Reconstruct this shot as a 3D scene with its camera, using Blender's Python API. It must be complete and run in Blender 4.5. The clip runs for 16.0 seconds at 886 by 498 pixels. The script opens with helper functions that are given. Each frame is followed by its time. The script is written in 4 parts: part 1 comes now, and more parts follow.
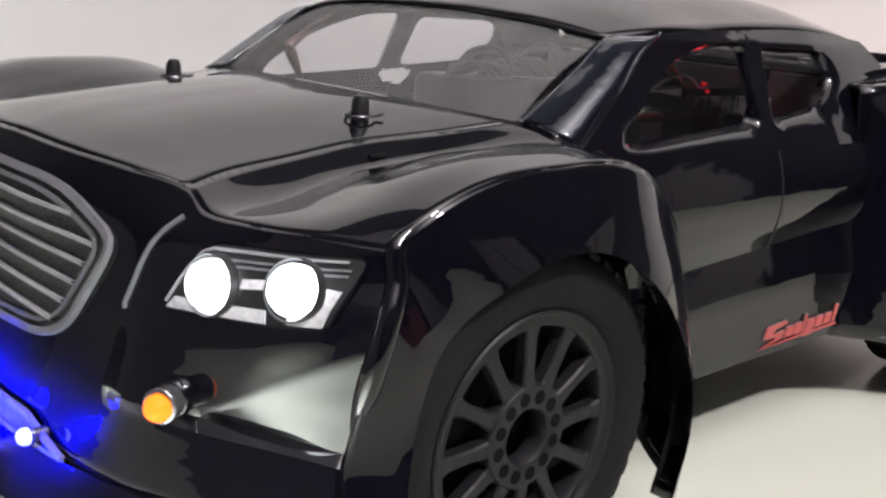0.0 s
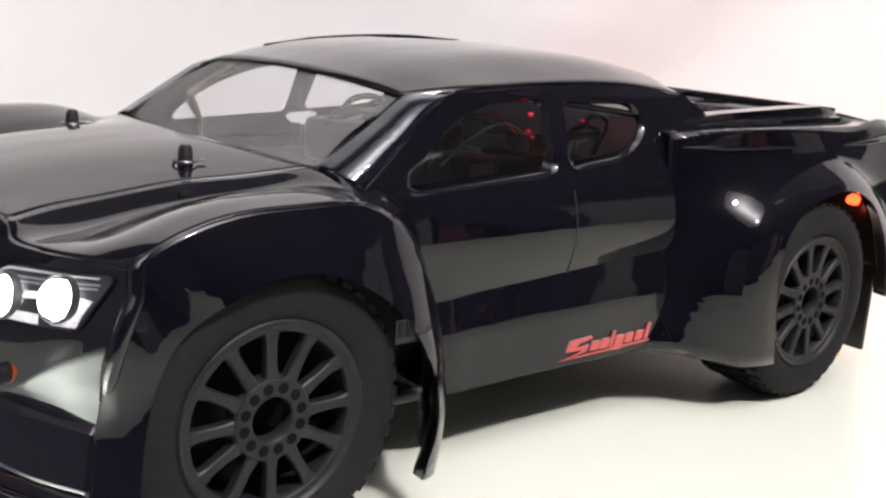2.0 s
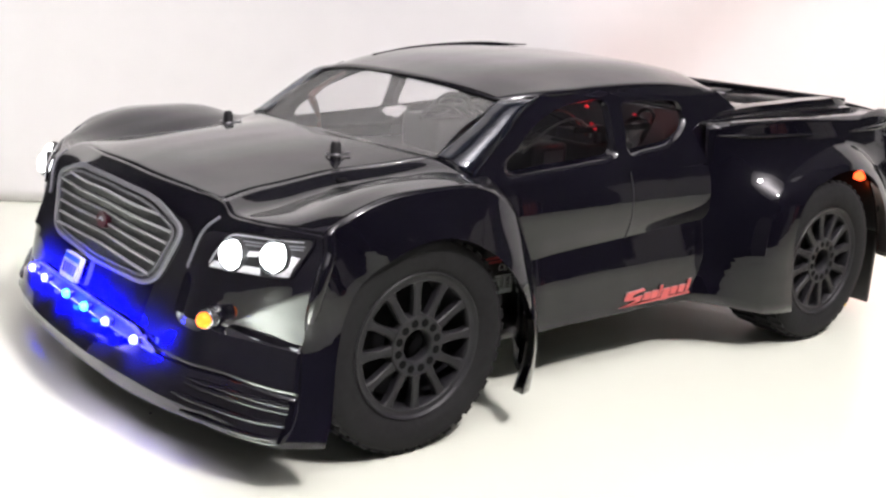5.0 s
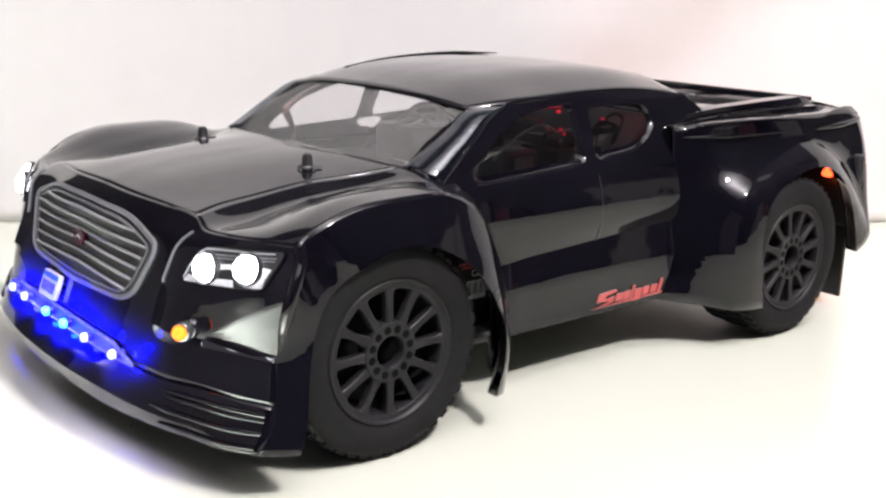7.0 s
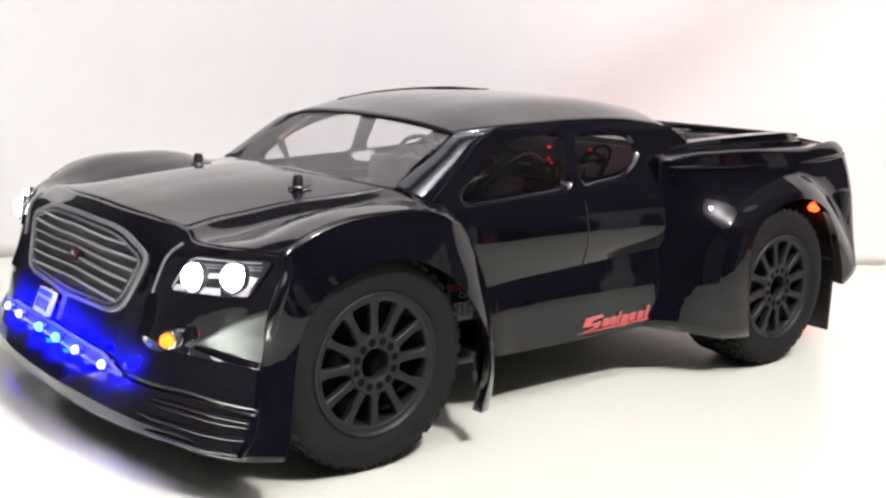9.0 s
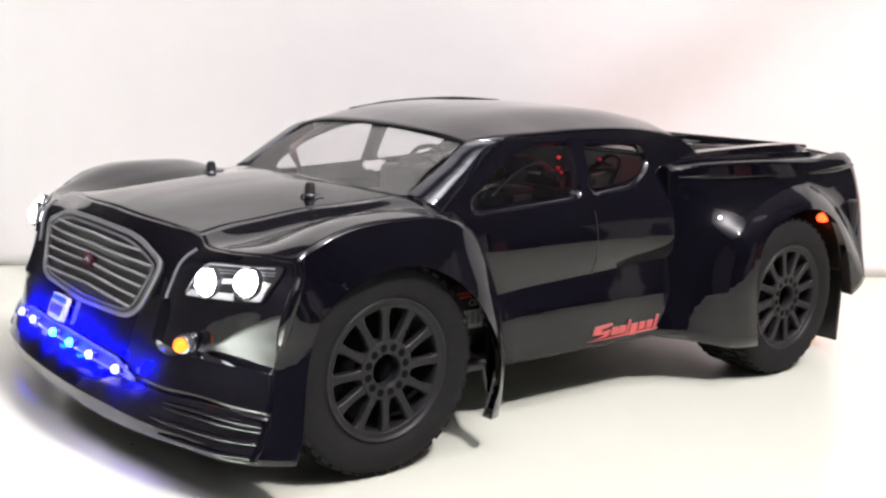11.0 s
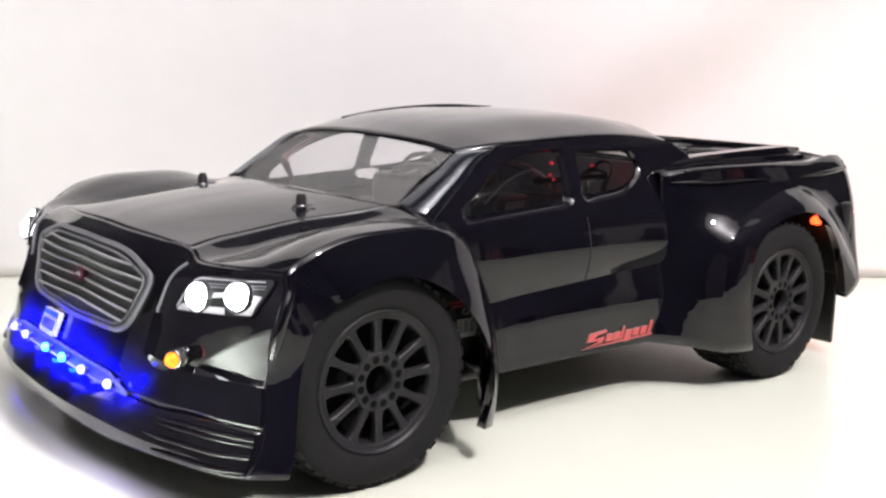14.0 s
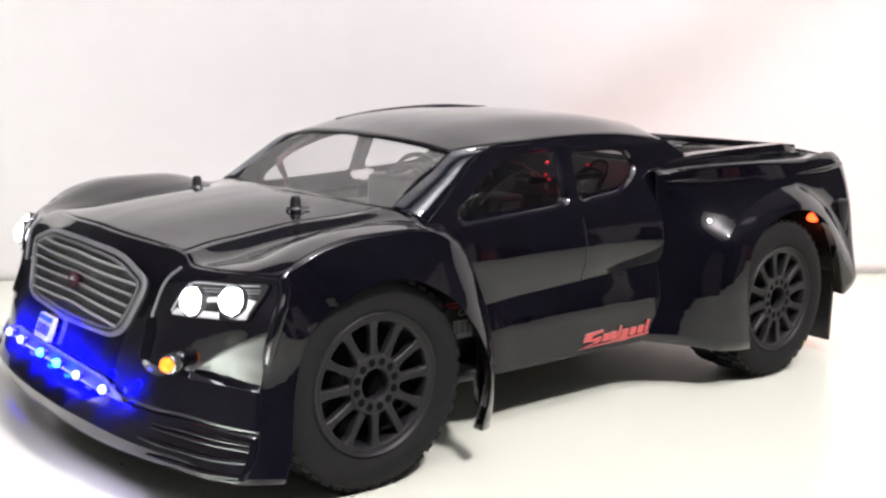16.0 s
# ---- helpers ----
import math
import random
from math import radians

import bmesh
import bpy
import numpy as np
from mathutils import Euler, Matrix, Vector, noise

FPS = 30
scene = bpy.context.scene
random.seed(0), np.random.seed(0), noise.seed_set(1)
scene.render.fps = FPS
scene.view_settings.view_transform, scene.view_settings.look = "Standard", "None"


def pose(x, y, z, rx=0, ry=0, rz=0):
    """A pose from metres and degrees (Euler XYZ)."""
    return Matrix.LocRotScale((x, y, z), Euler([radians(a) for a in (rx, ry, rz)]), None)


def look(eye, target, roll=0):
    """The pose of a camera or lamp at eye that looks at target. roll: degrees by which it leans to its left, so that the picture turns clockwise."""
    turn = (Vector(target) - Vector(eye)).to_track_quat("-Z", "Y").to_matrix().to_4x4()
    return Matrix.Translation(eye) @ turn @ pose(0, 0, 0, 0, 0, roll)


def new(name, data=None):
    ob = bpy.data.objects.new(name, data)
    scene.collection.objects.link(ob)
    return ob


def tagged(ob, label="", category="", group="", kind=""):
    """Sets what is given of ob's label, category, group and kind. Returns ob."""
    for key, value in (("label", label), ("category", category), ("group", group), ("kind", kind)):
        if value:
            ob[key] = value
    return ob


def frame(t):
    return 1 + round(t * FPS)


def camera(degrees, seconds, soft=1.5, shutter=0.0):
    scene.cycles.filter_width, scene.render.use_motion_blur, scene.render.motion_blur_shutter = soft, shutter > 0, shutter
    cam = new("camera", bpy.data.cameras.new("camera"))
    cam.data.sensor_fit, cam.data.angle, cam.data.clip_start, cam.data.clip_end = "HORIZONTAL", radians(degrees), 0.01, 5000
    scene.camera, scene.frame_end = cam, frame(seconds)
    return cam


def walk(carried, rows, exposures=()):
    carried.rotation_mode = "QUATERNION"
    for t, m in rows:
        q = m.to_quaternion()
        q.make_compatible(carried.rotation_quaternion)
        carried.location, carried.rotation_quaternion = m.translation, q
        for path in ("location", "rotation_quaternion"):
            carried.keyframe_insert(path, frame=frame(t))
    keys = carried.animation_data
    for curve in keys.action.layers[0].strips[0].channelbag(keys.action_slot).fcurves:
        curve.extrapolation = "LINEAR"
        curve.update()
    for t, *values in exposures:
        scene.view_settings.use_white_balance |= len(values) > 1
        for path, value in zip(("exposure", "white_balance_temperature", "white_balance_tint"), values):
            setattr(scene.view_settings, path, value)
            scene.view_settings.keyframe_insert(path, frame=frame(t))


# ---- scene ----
cam = camera(44.9, 16.0, soft=2.5)
PATH = [
    (0, (0.36497, 0.32113, 0.16695), (0.02649, -0.02723, 0.04832), 4.11),
    (0.5, (0.35092, 0.35652, 0.17661), (0.01757, 0.00329, 0.05788), 3.42),
    (1, (0.34079, 0.39134, 0.18426), (0.01581, 0.03057, 0.06498), 3.29),
    (1.5, (0.33323, 0.42091, 0.18687), (0.00901, 0.05796, 0.07218), 3.55),
    (2, (0.34050, 0.43909, 0.19197), (0.02394, 0.06837, 0.08082), 4.02),
    (2.5, (0.36715, 0.46448, 0.19352), (0.05214, 0.09280, 0.08117), 3.75),
    (3, (0.40921, 0.47925, 0.20058), (0.09262, 0.10971, 0.08568), 3.74),
    (3.5, (0.43698, 0.49592, 0.20823), (0.12170, 0.12617, 0.09042), 4.01),
    (4, (0.44753, 0.50850, 0.21640), (0.13861, 0.13512, 0.09327), 3.98),
    (6.5, (0.44702, 0.51564, 0.21857), (0.13719, 0.14294, 0.09570), 2.20),
    (7, (0.44631, 0.52608, 0.22059), (0.13600, 0.15318, 0.09955), 1.75),
    (7.5, (0.44975, 0.53278, 0.21803), (0.13862, 0.15759, 0.10655), 1.94),
    (8, (0.44683, 0.53802, 0.20950), (0.13454, 0.15992, 0.11195), 1.74),
    (10.5, (0.45146, 0.54706, 0.19869), (0.14166, 0.16476, 0.11000), 2.28),
    (11, (0.45217, 0.54721, 0.19872), (0.14270, 0.16414, 0.11222), 2.15),
    (11.5, (0.45117, 0.54878, 0.20078), (0.14187, 0.16558, 0.11424), 2.08),
    (12, (0.45132, 0.54991, 0.20252), (0.14225, 0.16649, 0.11617), 1.86),
    (12.5, (0.45081, 0.55009, 0.20289), (0.14151, 0.16656, 0.11784), 1.60),
    (13, (0.45078, 0.54903, 0.20374), (0.14213, 0.16471, 0.11984), 1.40),
    (13.5, (0.44760, 0.54778, 0.20128), (0.13868, 0.16377, 0.11700), 1.37),
    (14, (0.44846, 0.54822, 0.20273), (0.13852, 0.16534, 0.11709), 1.43),
    (14.5, (0.44735, 0.54744, 0.20139), (0.13730, 0.16477, 0.11518), 1.36),
    (15, (0.44651, 0.54654, 0.20092), (0.13561, 0.16460, 0.11456), 1.32),
    (15.5, (0.44557, 0.54884, 0.20344), (0.13428, 0.16716, 0.11730), 1.05),
    (16, (0.44621, 0.54760, 0.20423), (0.13561, 0.16544, 0.11775), 0.92),
]
EXPOSURES = [(0.0, -0.48), (0.5, -0.24), (1.0, -0.08), (1.5, -0.03), (2.5, -0.02), (4.0, 0.05), (8.0, 0.0), (16.0, 0.0)]
walk(cam, [(t, look(eye, target, roll)) for t, eye, target, roll in PATH], EXPOSURES)

# ---- light ----
world = bpy.data.worlds.new("room_air")
scene.world = world
world.use_nodes = True
world.node_tree.nodes["Background"].inputs[0].default_value = (0.75, 0.82, 1.0, 1)
world.node_tree.nodes["Background"].inputs[1].default_value = 0.02


def area_light(name, at, target, size_x, size_y, watts, colour):
    lamp = bpy.data.lights.new(name, "AREA")
    lamp.shape, lamp.size, lamp.size_y, lamp.energy, lamp.color = "RECTANGLE", size_x, size_y, watts, colour
    ob = new(name, lamp)
    ob.matrix_world = look(at, target)
    return ob


def point_light(name, at, watts, colour, radius):
    lamp = bpy.data.lights.new(name, "POINT")
    lamp.energy, lamp.color, lamp.shadow_soft_size = watts, colour, radius
    ob = new(name, lamp)
    ob.location = at
    return ob


def spot_light(name, at, target, watts, colour, radius, degrees):
    lamp = bpy.data.lights.new(name, "SPOT")
    lamp.energy, lamp.color, lamp.shadow_soft_size, lamp.spot_size, lamp.spot_blend = watts, colour, radius, radians(degrees), 0.6
    ob = new(name, lamp)
    ob.matrix_world = look(at, target)
    return ob


CEILING_LAMP_AT = (0.08, 1.15, 1.55)
area_light("ceiling_lamp_light", CEILING_LAMP_AT, (0.35, 0.05, 0), 0.22, 0.10, 35, (1.0, 0.935, 0.95))

# added fill: brightens the ceiling so that its bounce lifts the shadows
area_light("ceiling_bounce_fill", (0.08, 1.15, 1.60), (0.08, 1.15, 3.0), 0.22, 0.10, 128, (1.0, 0.935, 0.95))

# ---- materials ----


def material(name, colour, rough=0.5, metal=0.0, coat=0.0, grain=0.0, grain_scale=400.0, bump=0.0, spread=0.0, spec=0.5, emit=None, power=0.0, wave=0.0, wave_scale=26):
    """A painted or moulded surface: colour with two scales of variation, uneven gloss and fine relief."""
    m = bpy.data.materials.new(name)
    m.use_nodes = True
    nodes, links = m.node_tree.nodes, m.node_tree.links
    b = nodes["Principled BSDF"]
    b.inputs["Base Color"].default_value = (*colour, 1)
    b.inputs["Roughness"].default_value = rough
    b.inputs["Metallic"].default_value = metal
    b.inputs["Coat Weight"].default_value = coat
    b.inputs["Coat Roughness"].default_value = 0.03
    b.inputs["Coat IOR"].default_value = 1.52
    b.inputs["Specular IOR Level"].default_value = spec
    if emit:
        b.inputs["Emission Color"].default_value = (*emit, 1)
        b.inputs["Emission Strength"].default_value = power
    if grain or bump or spread or wave:
        where = nodes.new("ShaderNodeTexCoord")
        fine, wide = nodes.new("ShaderNodeTexNoise"), nodes.new("ShaderNodeTexNoise")
        fine.inputs["Scale"].default_value, fine.inputs["Detail"].default_value = grain_scale, 4
        wide.inputs["Scale"].default_value, wide.inputs["Detail"].default_value = grain_scale / 12, 3
        for n in (fine, wide):
            links.new(where.outputs["Object"], n.inputs["Vector"])
        if grain:
            mix = nodes.new("ShaderNodeMath")
            mix.operation = "ADD"
            links.new(fine.outputs["Fac"], mix.inputs[0])
            links.new(wide.outputs["Fac"], mix.inputs[1])
            ramp = nodes.new("ShaderNodeMapRange")
            ramp.inputs["From Min"].default_value, ramp.inputs["From Max"].default_value = 0.6, 1.4
            ramp.inputs["To Min"].default_value, ramp.inputs["To Max"].default_value = 1 - grain, 1 + grain
            links.new(mix.outputs[0], ramp.inputs["Value"])
            tint = nodes.new("ShaderNodeVectorMath")
            tint.operation = "SCALE"
            tint.inputs[0].default_value = colour
            links.new(ramp.outputs[0], tint.inputs["Scale"])
            links.new(tint.outputs[0], b.inputs["Base Color"])
        if spread:
            gloss = nodes.new("ShaderNodeMapRange")
            gloss.inputs["From Min"].default_value, gloss.inputs["From Max"].default_value = 0.3, 0.7
            gloss.inputs["To Min"].default_value, gloss.inputs["To Max"].default_value = max(rough - spread, 0.02), rough + spread
            links.new(wide.outputs["Fac"], gloss.inputs["Value"])
            links.new(gloss.outputs[0], b.inputs["Roughness"])
        if wave:
            relief = nodes.new("ShaderNodeBump")
            relief.inputs["Strength"].default_value, relief.inputs["Distance"].default_value = wave, 0.002
            swell = nodes.new("ShaderNodeTexNoise")
            swell.inputs["Scale"].default_value, swell.inputs["Detail"].default_value, swell.inputs["Roughness"].default_value = wave_scale, 3, 0.42
            flow = nodes.new("ShaderNodeMapping")
            flow.inputs["Scale"].default_value = (1.0, 1.0, 2.6)
            links.new(where.outputs["Object"], flow.inputs["Vector"])
            links.new(flow.outputs[0], swell.inputs["Vector"])
            links.new(swell.outputs["Fac"], relief.inputs["Height"])
            links.new(relief.outputs[0], b.inputs["Normal"])
            links.new(relief.outputs[0], b.inputs["Coat Normal"])
        if bump:
            relief = nodes.new("ShaderNodeBump")
            relief.inputs["Strength"].default_value, relief.inputs["Distance"].default_value = bump, 0.001
            links.new(fine.outputs["Fac"], relief.inputs["Height"])
            links.new(relief.outputs[0], b.inputs["Normal"])
    return m


def pane_glass(name, tint, rough):
    """Clear plastic: the room behind it, and its gloss."""
    m = bpy.data.materials.new(name)
    m.use_nodes = True
    nodes, links = m.node_tree.nodes, m.node_tree.links
    see, shine, mix = nodes.new("ShaderNodeBsdfTransparent"), nodes.new("ShaderNodeBsdfGlossy"), nodes.new("ShaderNodeMixShader")
    see.inputs[0].default_value = (*tint, 1)
    shine.inputs["Roughness"].default_value = rough
    mix.inputs[0].default_value = 0.15
    links.new(see.outputs[0], mix.inputs[1])
    links.new(shine.outputs[0], mix.inputs[2])
    links.new(mix.outputs[0], nodes["Material Output"].inputs["Surface"])
    return m


def glass(name, colour, rough, clear):
    m = bpy.data.materials.new(name)
    m.use_nodes = True
    nodes, links = m.node_tree.nodes, m.node_tree.links
    b, out = nodes["Principled BSDF"], nodes["Material Output"]
    b.inputs["Base Color"].default_value = (*colour, 1)
    b.inputs["Roughness"].default_value = rough
    see = nodes.new("ShaderNodeBsdfTransparent")
    mix = nodes.new("ShaderNodeMixShader")
    mix.inputs[0].default_value = 1 - clear
    links.new(see.outputs[0], mix.inputs[1])
    links.new(b.outputs[0], mix.inputs[2])
    links.new(mix.outputs[0], out.inputs["Surface"])
    return m


PAINT = material("black_gloss_paint", (0.0022, 0.0019, 0.0042), 0.36, spec=0.02, coat=1.0, grain=0.25, grain_scale=60, spread=0.06, wave=0.27, wave_scale=20)
CRINKLE = material("black_gloss_paint_crinkled", (0.0011, 0.0011, 0.0035), 0.36, spec=0.16, coat=1.0, grain=0.25, grain_scale=60, spread=0.06, wave=0.24, wave_scale=60)
CRINKLE.node_tree.nodes["Principled BSDF"].inputs["Coat Tint"].default_value = (0.70, 0.82, 1.0, 1)
INNER = material("dull_inner_shell", (0.03, 0.03, 0.033), 0.55, grain=0.3, grain_scale=90)
RUBBER = material("tyre_rubber", (0.011, 0.0108, 0.0115), 0.75, grain=0.25, grain_scale=300, bump=0.3, spec=0.14)
RIM = material("satin_black_rim", (0.0105, 0.0102, 0.0122), 0.5, spec=0.3, grain=0.15, grain_scale=200)
# near black that paints the shade in holes and behind the spokes
HOLE_SHADE = material("hole_shade", (0.003, 0.003, 0.0035), 0.8, spec=0.1)
DARK = material("black_plastic", (0.012, 0.012, 0.013), 0.45, grain=0.2, grain_scale=200)
SILVER = material("silver_print", (0.36, 0.36, 0.38), 0.35, grain=0.12, grain_scale=300)
CHROME = material("chrome_trim", (0.6, 0.6, 0.63), 0.15, metal=1.0)
LABEL = material("printed_label", (0.82, 0.84, 0.86), 0.5)
INK = material("label_ink", (0.008, 0.008, 0.01), 0.5)
RED = material("red_decal", (0.50, 0.09, 0.085), 0.4)
DECAL_EDGE = material("decal_edge_pale", (0.30, 0.20, 0.20), 0.4)
PLATE_BLUE = material("plate_blue", (0.03, 0.14, 0.42), 0.4)
PINK = material("maroon_emblem", (0.07, 0.010, 0.022), 0.3)
TABLE = material("white_laminate", (0.61, 0.635, 0.55), 0.22, grain=0.015, grain_scale=30, spread=0.05)
WALL = material("white_paint_wall", (0.74, 0.73, 0.725), 0.8, grain=0.02, grain_scale=40, bump=0.05)
CEILING = material("ceiling_paint", (0.76, 0.755, 0.77), 0.9, grain=0.02, grain_scale=6)
ROOM = material("dim_room_wall", (0.032, 0.032, 0.037), 0.9, grain=0.2, grain_scale=4)
SIDE = material("grey_side_wall", (0.20, 0.195, 0.205), 0.9, grain=0.1, grain_scale=4)
CLEAR = pane_glass("clear_side_window", (0.86, 0.86, 0.87), 0.07)
# the grey share of this pane stands in for the haze of reflections
SCREEN = glass("hazy_windscreen", (0.60, 0.60, 0.59), 0.06, 0.79)
SLEEVE = material("lamp_sleeve", (0.25, 0.25, 0.26), 0.2, metal=0.8)
WHITE_LED = material("white_led", (0.9, 0.9, 0.9), 0.3, emit=(0.92, 0.96, 1.0), power=14)
BLUE_LED = material("blue_led", (0.1, 0.2, 0.9), 0.3, emit=(0.03, 0.30, 1.0), power=12)
ICE_LED = material("pale_led", (0.7, 0.75, 0.9), 0.3, emit=(0.5, 0.6, 1.0), power=1.6)
AMBER_LED = material("amber_lens", (0.35, 0.09, 0.002), 0.4, spec=0.1, emit=(1.0, 0.16, 0.015), power=3.5)
RED_LED = material("red_lens", (0.5, 0.03, 0.02), 0.3, emit=(1.0, 0.065, 0.015), power=6)
CAB_RED = material("cab_led_red", (0.4, 0.01, 0.01), 0.4, emit=(1.0, 0.015, 0.04), power=0.4)
TAIL_RED = material("tail_lamp_red", (0.35, 0.01, 0.015), 0.2, emit=(1.0, 0.05, 0.03), power=0.0)
STEEL = material("dark_steel", (0.12, 0.12, 0.13), 0.35, metal=0.9)
BROWN = material("red_brown_wire", (0.10, 0.05, 0.04), 0.5, grain=0.2, grain_scale=200)
SCUFF = material("grey_scuff", (0.50, 0.49, 0.49), 0.8)

# ---- building helpers ----
U = 0.1  # the truck is drawn in decimetres: x to its nose, y to its left, z up


def mesh_object(name, bm, mat, parent=None, label="", smooth=True, crease=0.9):
    me = bpy.data.meshes.new(name)
    bm.normal_update()
    bm.to_mesh(me)
    bm.free()
    for p in me.polygons:
        p.use_smooth = smooth
    if smooth:
        me.set_sharp_from_angle(angle=crease)
    for one in mat if isinstance(mat, (list, tuple)) else (mat,):
        me.materials.append(one)
    ob = new(name, me)
    if parent:
        ob.parent = parent
    if label:
        tagged(ob, label)
    return ob


def part(name, bm, mat, parent, label="", smooth=True, crease=0.9):
    return mesh_object(name, bm, mat, parent, label, smooth, crease)


def curve_through(points, n, sharp=()):
    """A smooth line through the points, n steps a stretch; at the sharp ones it has a corner."""
    p = [Vector(q) for q in points]
    last = len(p) - 1
    out = []
    for i in range(last):
        a, b = p[i], p[i + 1]
        d = max((b - a).length, 1e-6)

        def slope(k):
            if k in (0, last) or k in sharp:
                return (b - a) / d
            before, after = max((p[k] - p[k - 1]).length, 1e-6), max((p[k + 1] - p[k]).length, 1e-6)
            return ((p[k] - p[k - 1]) / before * after + (p[k + 1] - p[k]) / after * before) / (before + after)

        ta, tb = slope(i) * d, slope(i + 1) * d
        for s in range(n):
            t = s / n
            out.append(a * (2 * t**3 - 3 * t**2 + 1) + ta * (t**3 - 2 * t**2 + t) + b * (3 * t**2 - 2 * t**3) + tb * (t**3 - t**2))
    out.append(p[-1])
    return out


def sheet(rows, n=4, m=4, sharp_rows=(), sharp_cols=()):
    """A grid of points, smooth through rows of control points."""
    fine = [curve_through(r, m, sharp_cols) for r in rows]
    cols = [curve_through([r[j] for r in fine], n, sharp_rows) for j in range(len(fine[0]))]
    return [[c[i] for c in cols] for i in range(len(cols[0]))]


def grid_mesh(bm, grid, flip=False, mirror=False, closed=False, scale=U):
    k = -1 if mirror else 1
    vs = [[bm.verts.new((q[0] * scale, k * q[1] * scale, q[2] * scale)) for q in r] for r in grid]
    w = len(grid[0])
    for i in range(len(vs) - 1):
        for j in range(w if closed else w - 1):
            f = [vs[i][j], vs[i + 1][j], vs[i + 1][(j + 1) % w], vs[i][(j + 1) % w]]
            if len({v.co.to_tuple(7) for v in f}) < 3:
                continue
            bm.faces.new(f[::-1] if flip ^ mirror else f)
    return vs


def shell(name, rows, mat, parent, n=4, m=4, sharp_rows=(), sharp_cols=(), flip=False, both=False, mirror=False, label="", thick=0.0012):
    """One panel of the body, with a thin wall; both: the panel runs over the middle line to the other side."""
    grid = sheet(rows, n, m, sharp_rows, sharp_cols)
    if both:
        grid = [[Vector((q[0], -q[1], q[2])) for q in r[:0:-1]] + r for r in grid]
    bm = bmesh.new()
    grid_mesh(bm, grid, flip, mirror)
    bmesh.ops.remove_doubles(bm, verts=bm.verts, dist=1e-6)
    bm.normal_update()
    middle = sum((f.calc_center_median() * f.calc_area() for f in bm.faces), Vector()) / sum(f.calc_area() for f in bm.faces)
    facing = sum((f.normal * f.calc_area() for f in bm.faces), Vector())
    if facing.dot(middle - Vector((middle.x * 0.6, 0, 0.07))) < 0:
        bmesh.ops.reverse_faces(bm, faces=bm.faces)
    ob = part(name, bm, mat, parent, label, crease=0.5)
    if thick:
        mod = ob.modifiers.new("wall", "SOLIDIFY")
        mod.thickness, mod.offset = thick, -1
    return ob


def tube(bm, points, radius, sides=8, taper=None):
    """A round bar along points, in metres."""
    pts = [Vector(p) for p in points]
    rings = []
    for i, p in enumerate(pts):
        way = (pts[min(i + 1, len(pts) - 1)] - pts[max(i - 1, 0)]).normalized()
        side = way.cross(Vector((0, 0, 1)))
        if side.length < 0.1:
            side = way.cross(Vector((1, 0, 0)))
        side.normalize()
        up = side.cross(way)
        r = radius if taper is None else radius * taper[i]
        rings.append([bm.verts.new(p + r * (math.cos(a) * side + math.sin(a) * up)) for a in (2 * math.pi * k / sides for k in range(sides))])
    for a, b in zip(rings, rings[1:]):
        for k in range(sides):
            bm.faces.new((a[k], a[(k + 1) % sides], b[(k + 1) % sides], b[k]))
    bm.faces.new(rings[0][::-1])
    bm.faces.new(rings[-1])


def lathe(bm, profile, centre, axis, sides=32, close=False):
    """Turns a profile of (along, radius) about an axis through centre, in metres."""
    axis = Vector(axis).normalized()
    side = axis.cross(Vector((0, 0, 1)))
    if side.length < 0.1:
        side = axis.cross(Vector((1, 0, 0)))
    side.normalize()
    up = side.cross(axis)
    rings = []
    for along, r in profile:
        c = Vector(centre) + along * axis
        rings.append([bm.verts.new(c + r * (math.cos(a) * side + math.sin(a) * up)) for a in (2 * math.pi * k / sides for k in range(sides))])
    pairs = list(zip(rings, rings[1:])) + ([(rings[-1], rings[0])] if close else [])
    for a, b in pairs:
        for k in range(sides):
            bm.faces.new((a[k], b[k], b[(k + 1) % sides], a[(k + 1) % sides]))
    if not close:
        if profile[0][1] > 1e-6:
            bm.faces.new(rings[0])
        if profile[-1][1] > 1e-6:
            bm.faces.new(rings[-1][::-1])
    return rings


def box(bm, lo, hi, m=None, bevel=0.0):
    """A block between two corners, in metres, with rounded edges, moved by m."""
    made = bmesh.ops.create_cube(bm, size=1)["verts"]
    size, mid = Vector(hi) - Vector(lo), (Vector(hi) + Vector(lo)) / 2
    for v in made:
        v.co = Vector((v.co.x * size.x, v.co.y * size.y, v.co.z * size.z)) + mid
    if bevel:
        edges = list({e for v in made for e in v.link_edges})
        made = list({v for f in bmesh.ops.bevel(bm, geom=edges, offset=bevel, segments=2, affect="EDGES", profile=0.5)["faces"] for v in f.verts} | {v for v in made if v.is_valid})
    if m is not None:
        for v in made:
            v.co = m @ v.co
    return made


def prism(bm, outline, depth, to3d):
    """A flat outline (list of 2D points) given depth; to3d(u, v, w) places it."""
    a = [bm.verts.new(to3d(u, v, 0)) for u, v in outline]
    b = [bm.verts.new(to3d(u, v, depth)) for u, v in outline]
    bm.faces.new(a[::-1])
    bm.faces.new(b)
    for k in range(len(a)):
        bm.faces.new((a[k], a[(k + 1) % len(a)], b[(k + 1) % len(a)], b[k]))


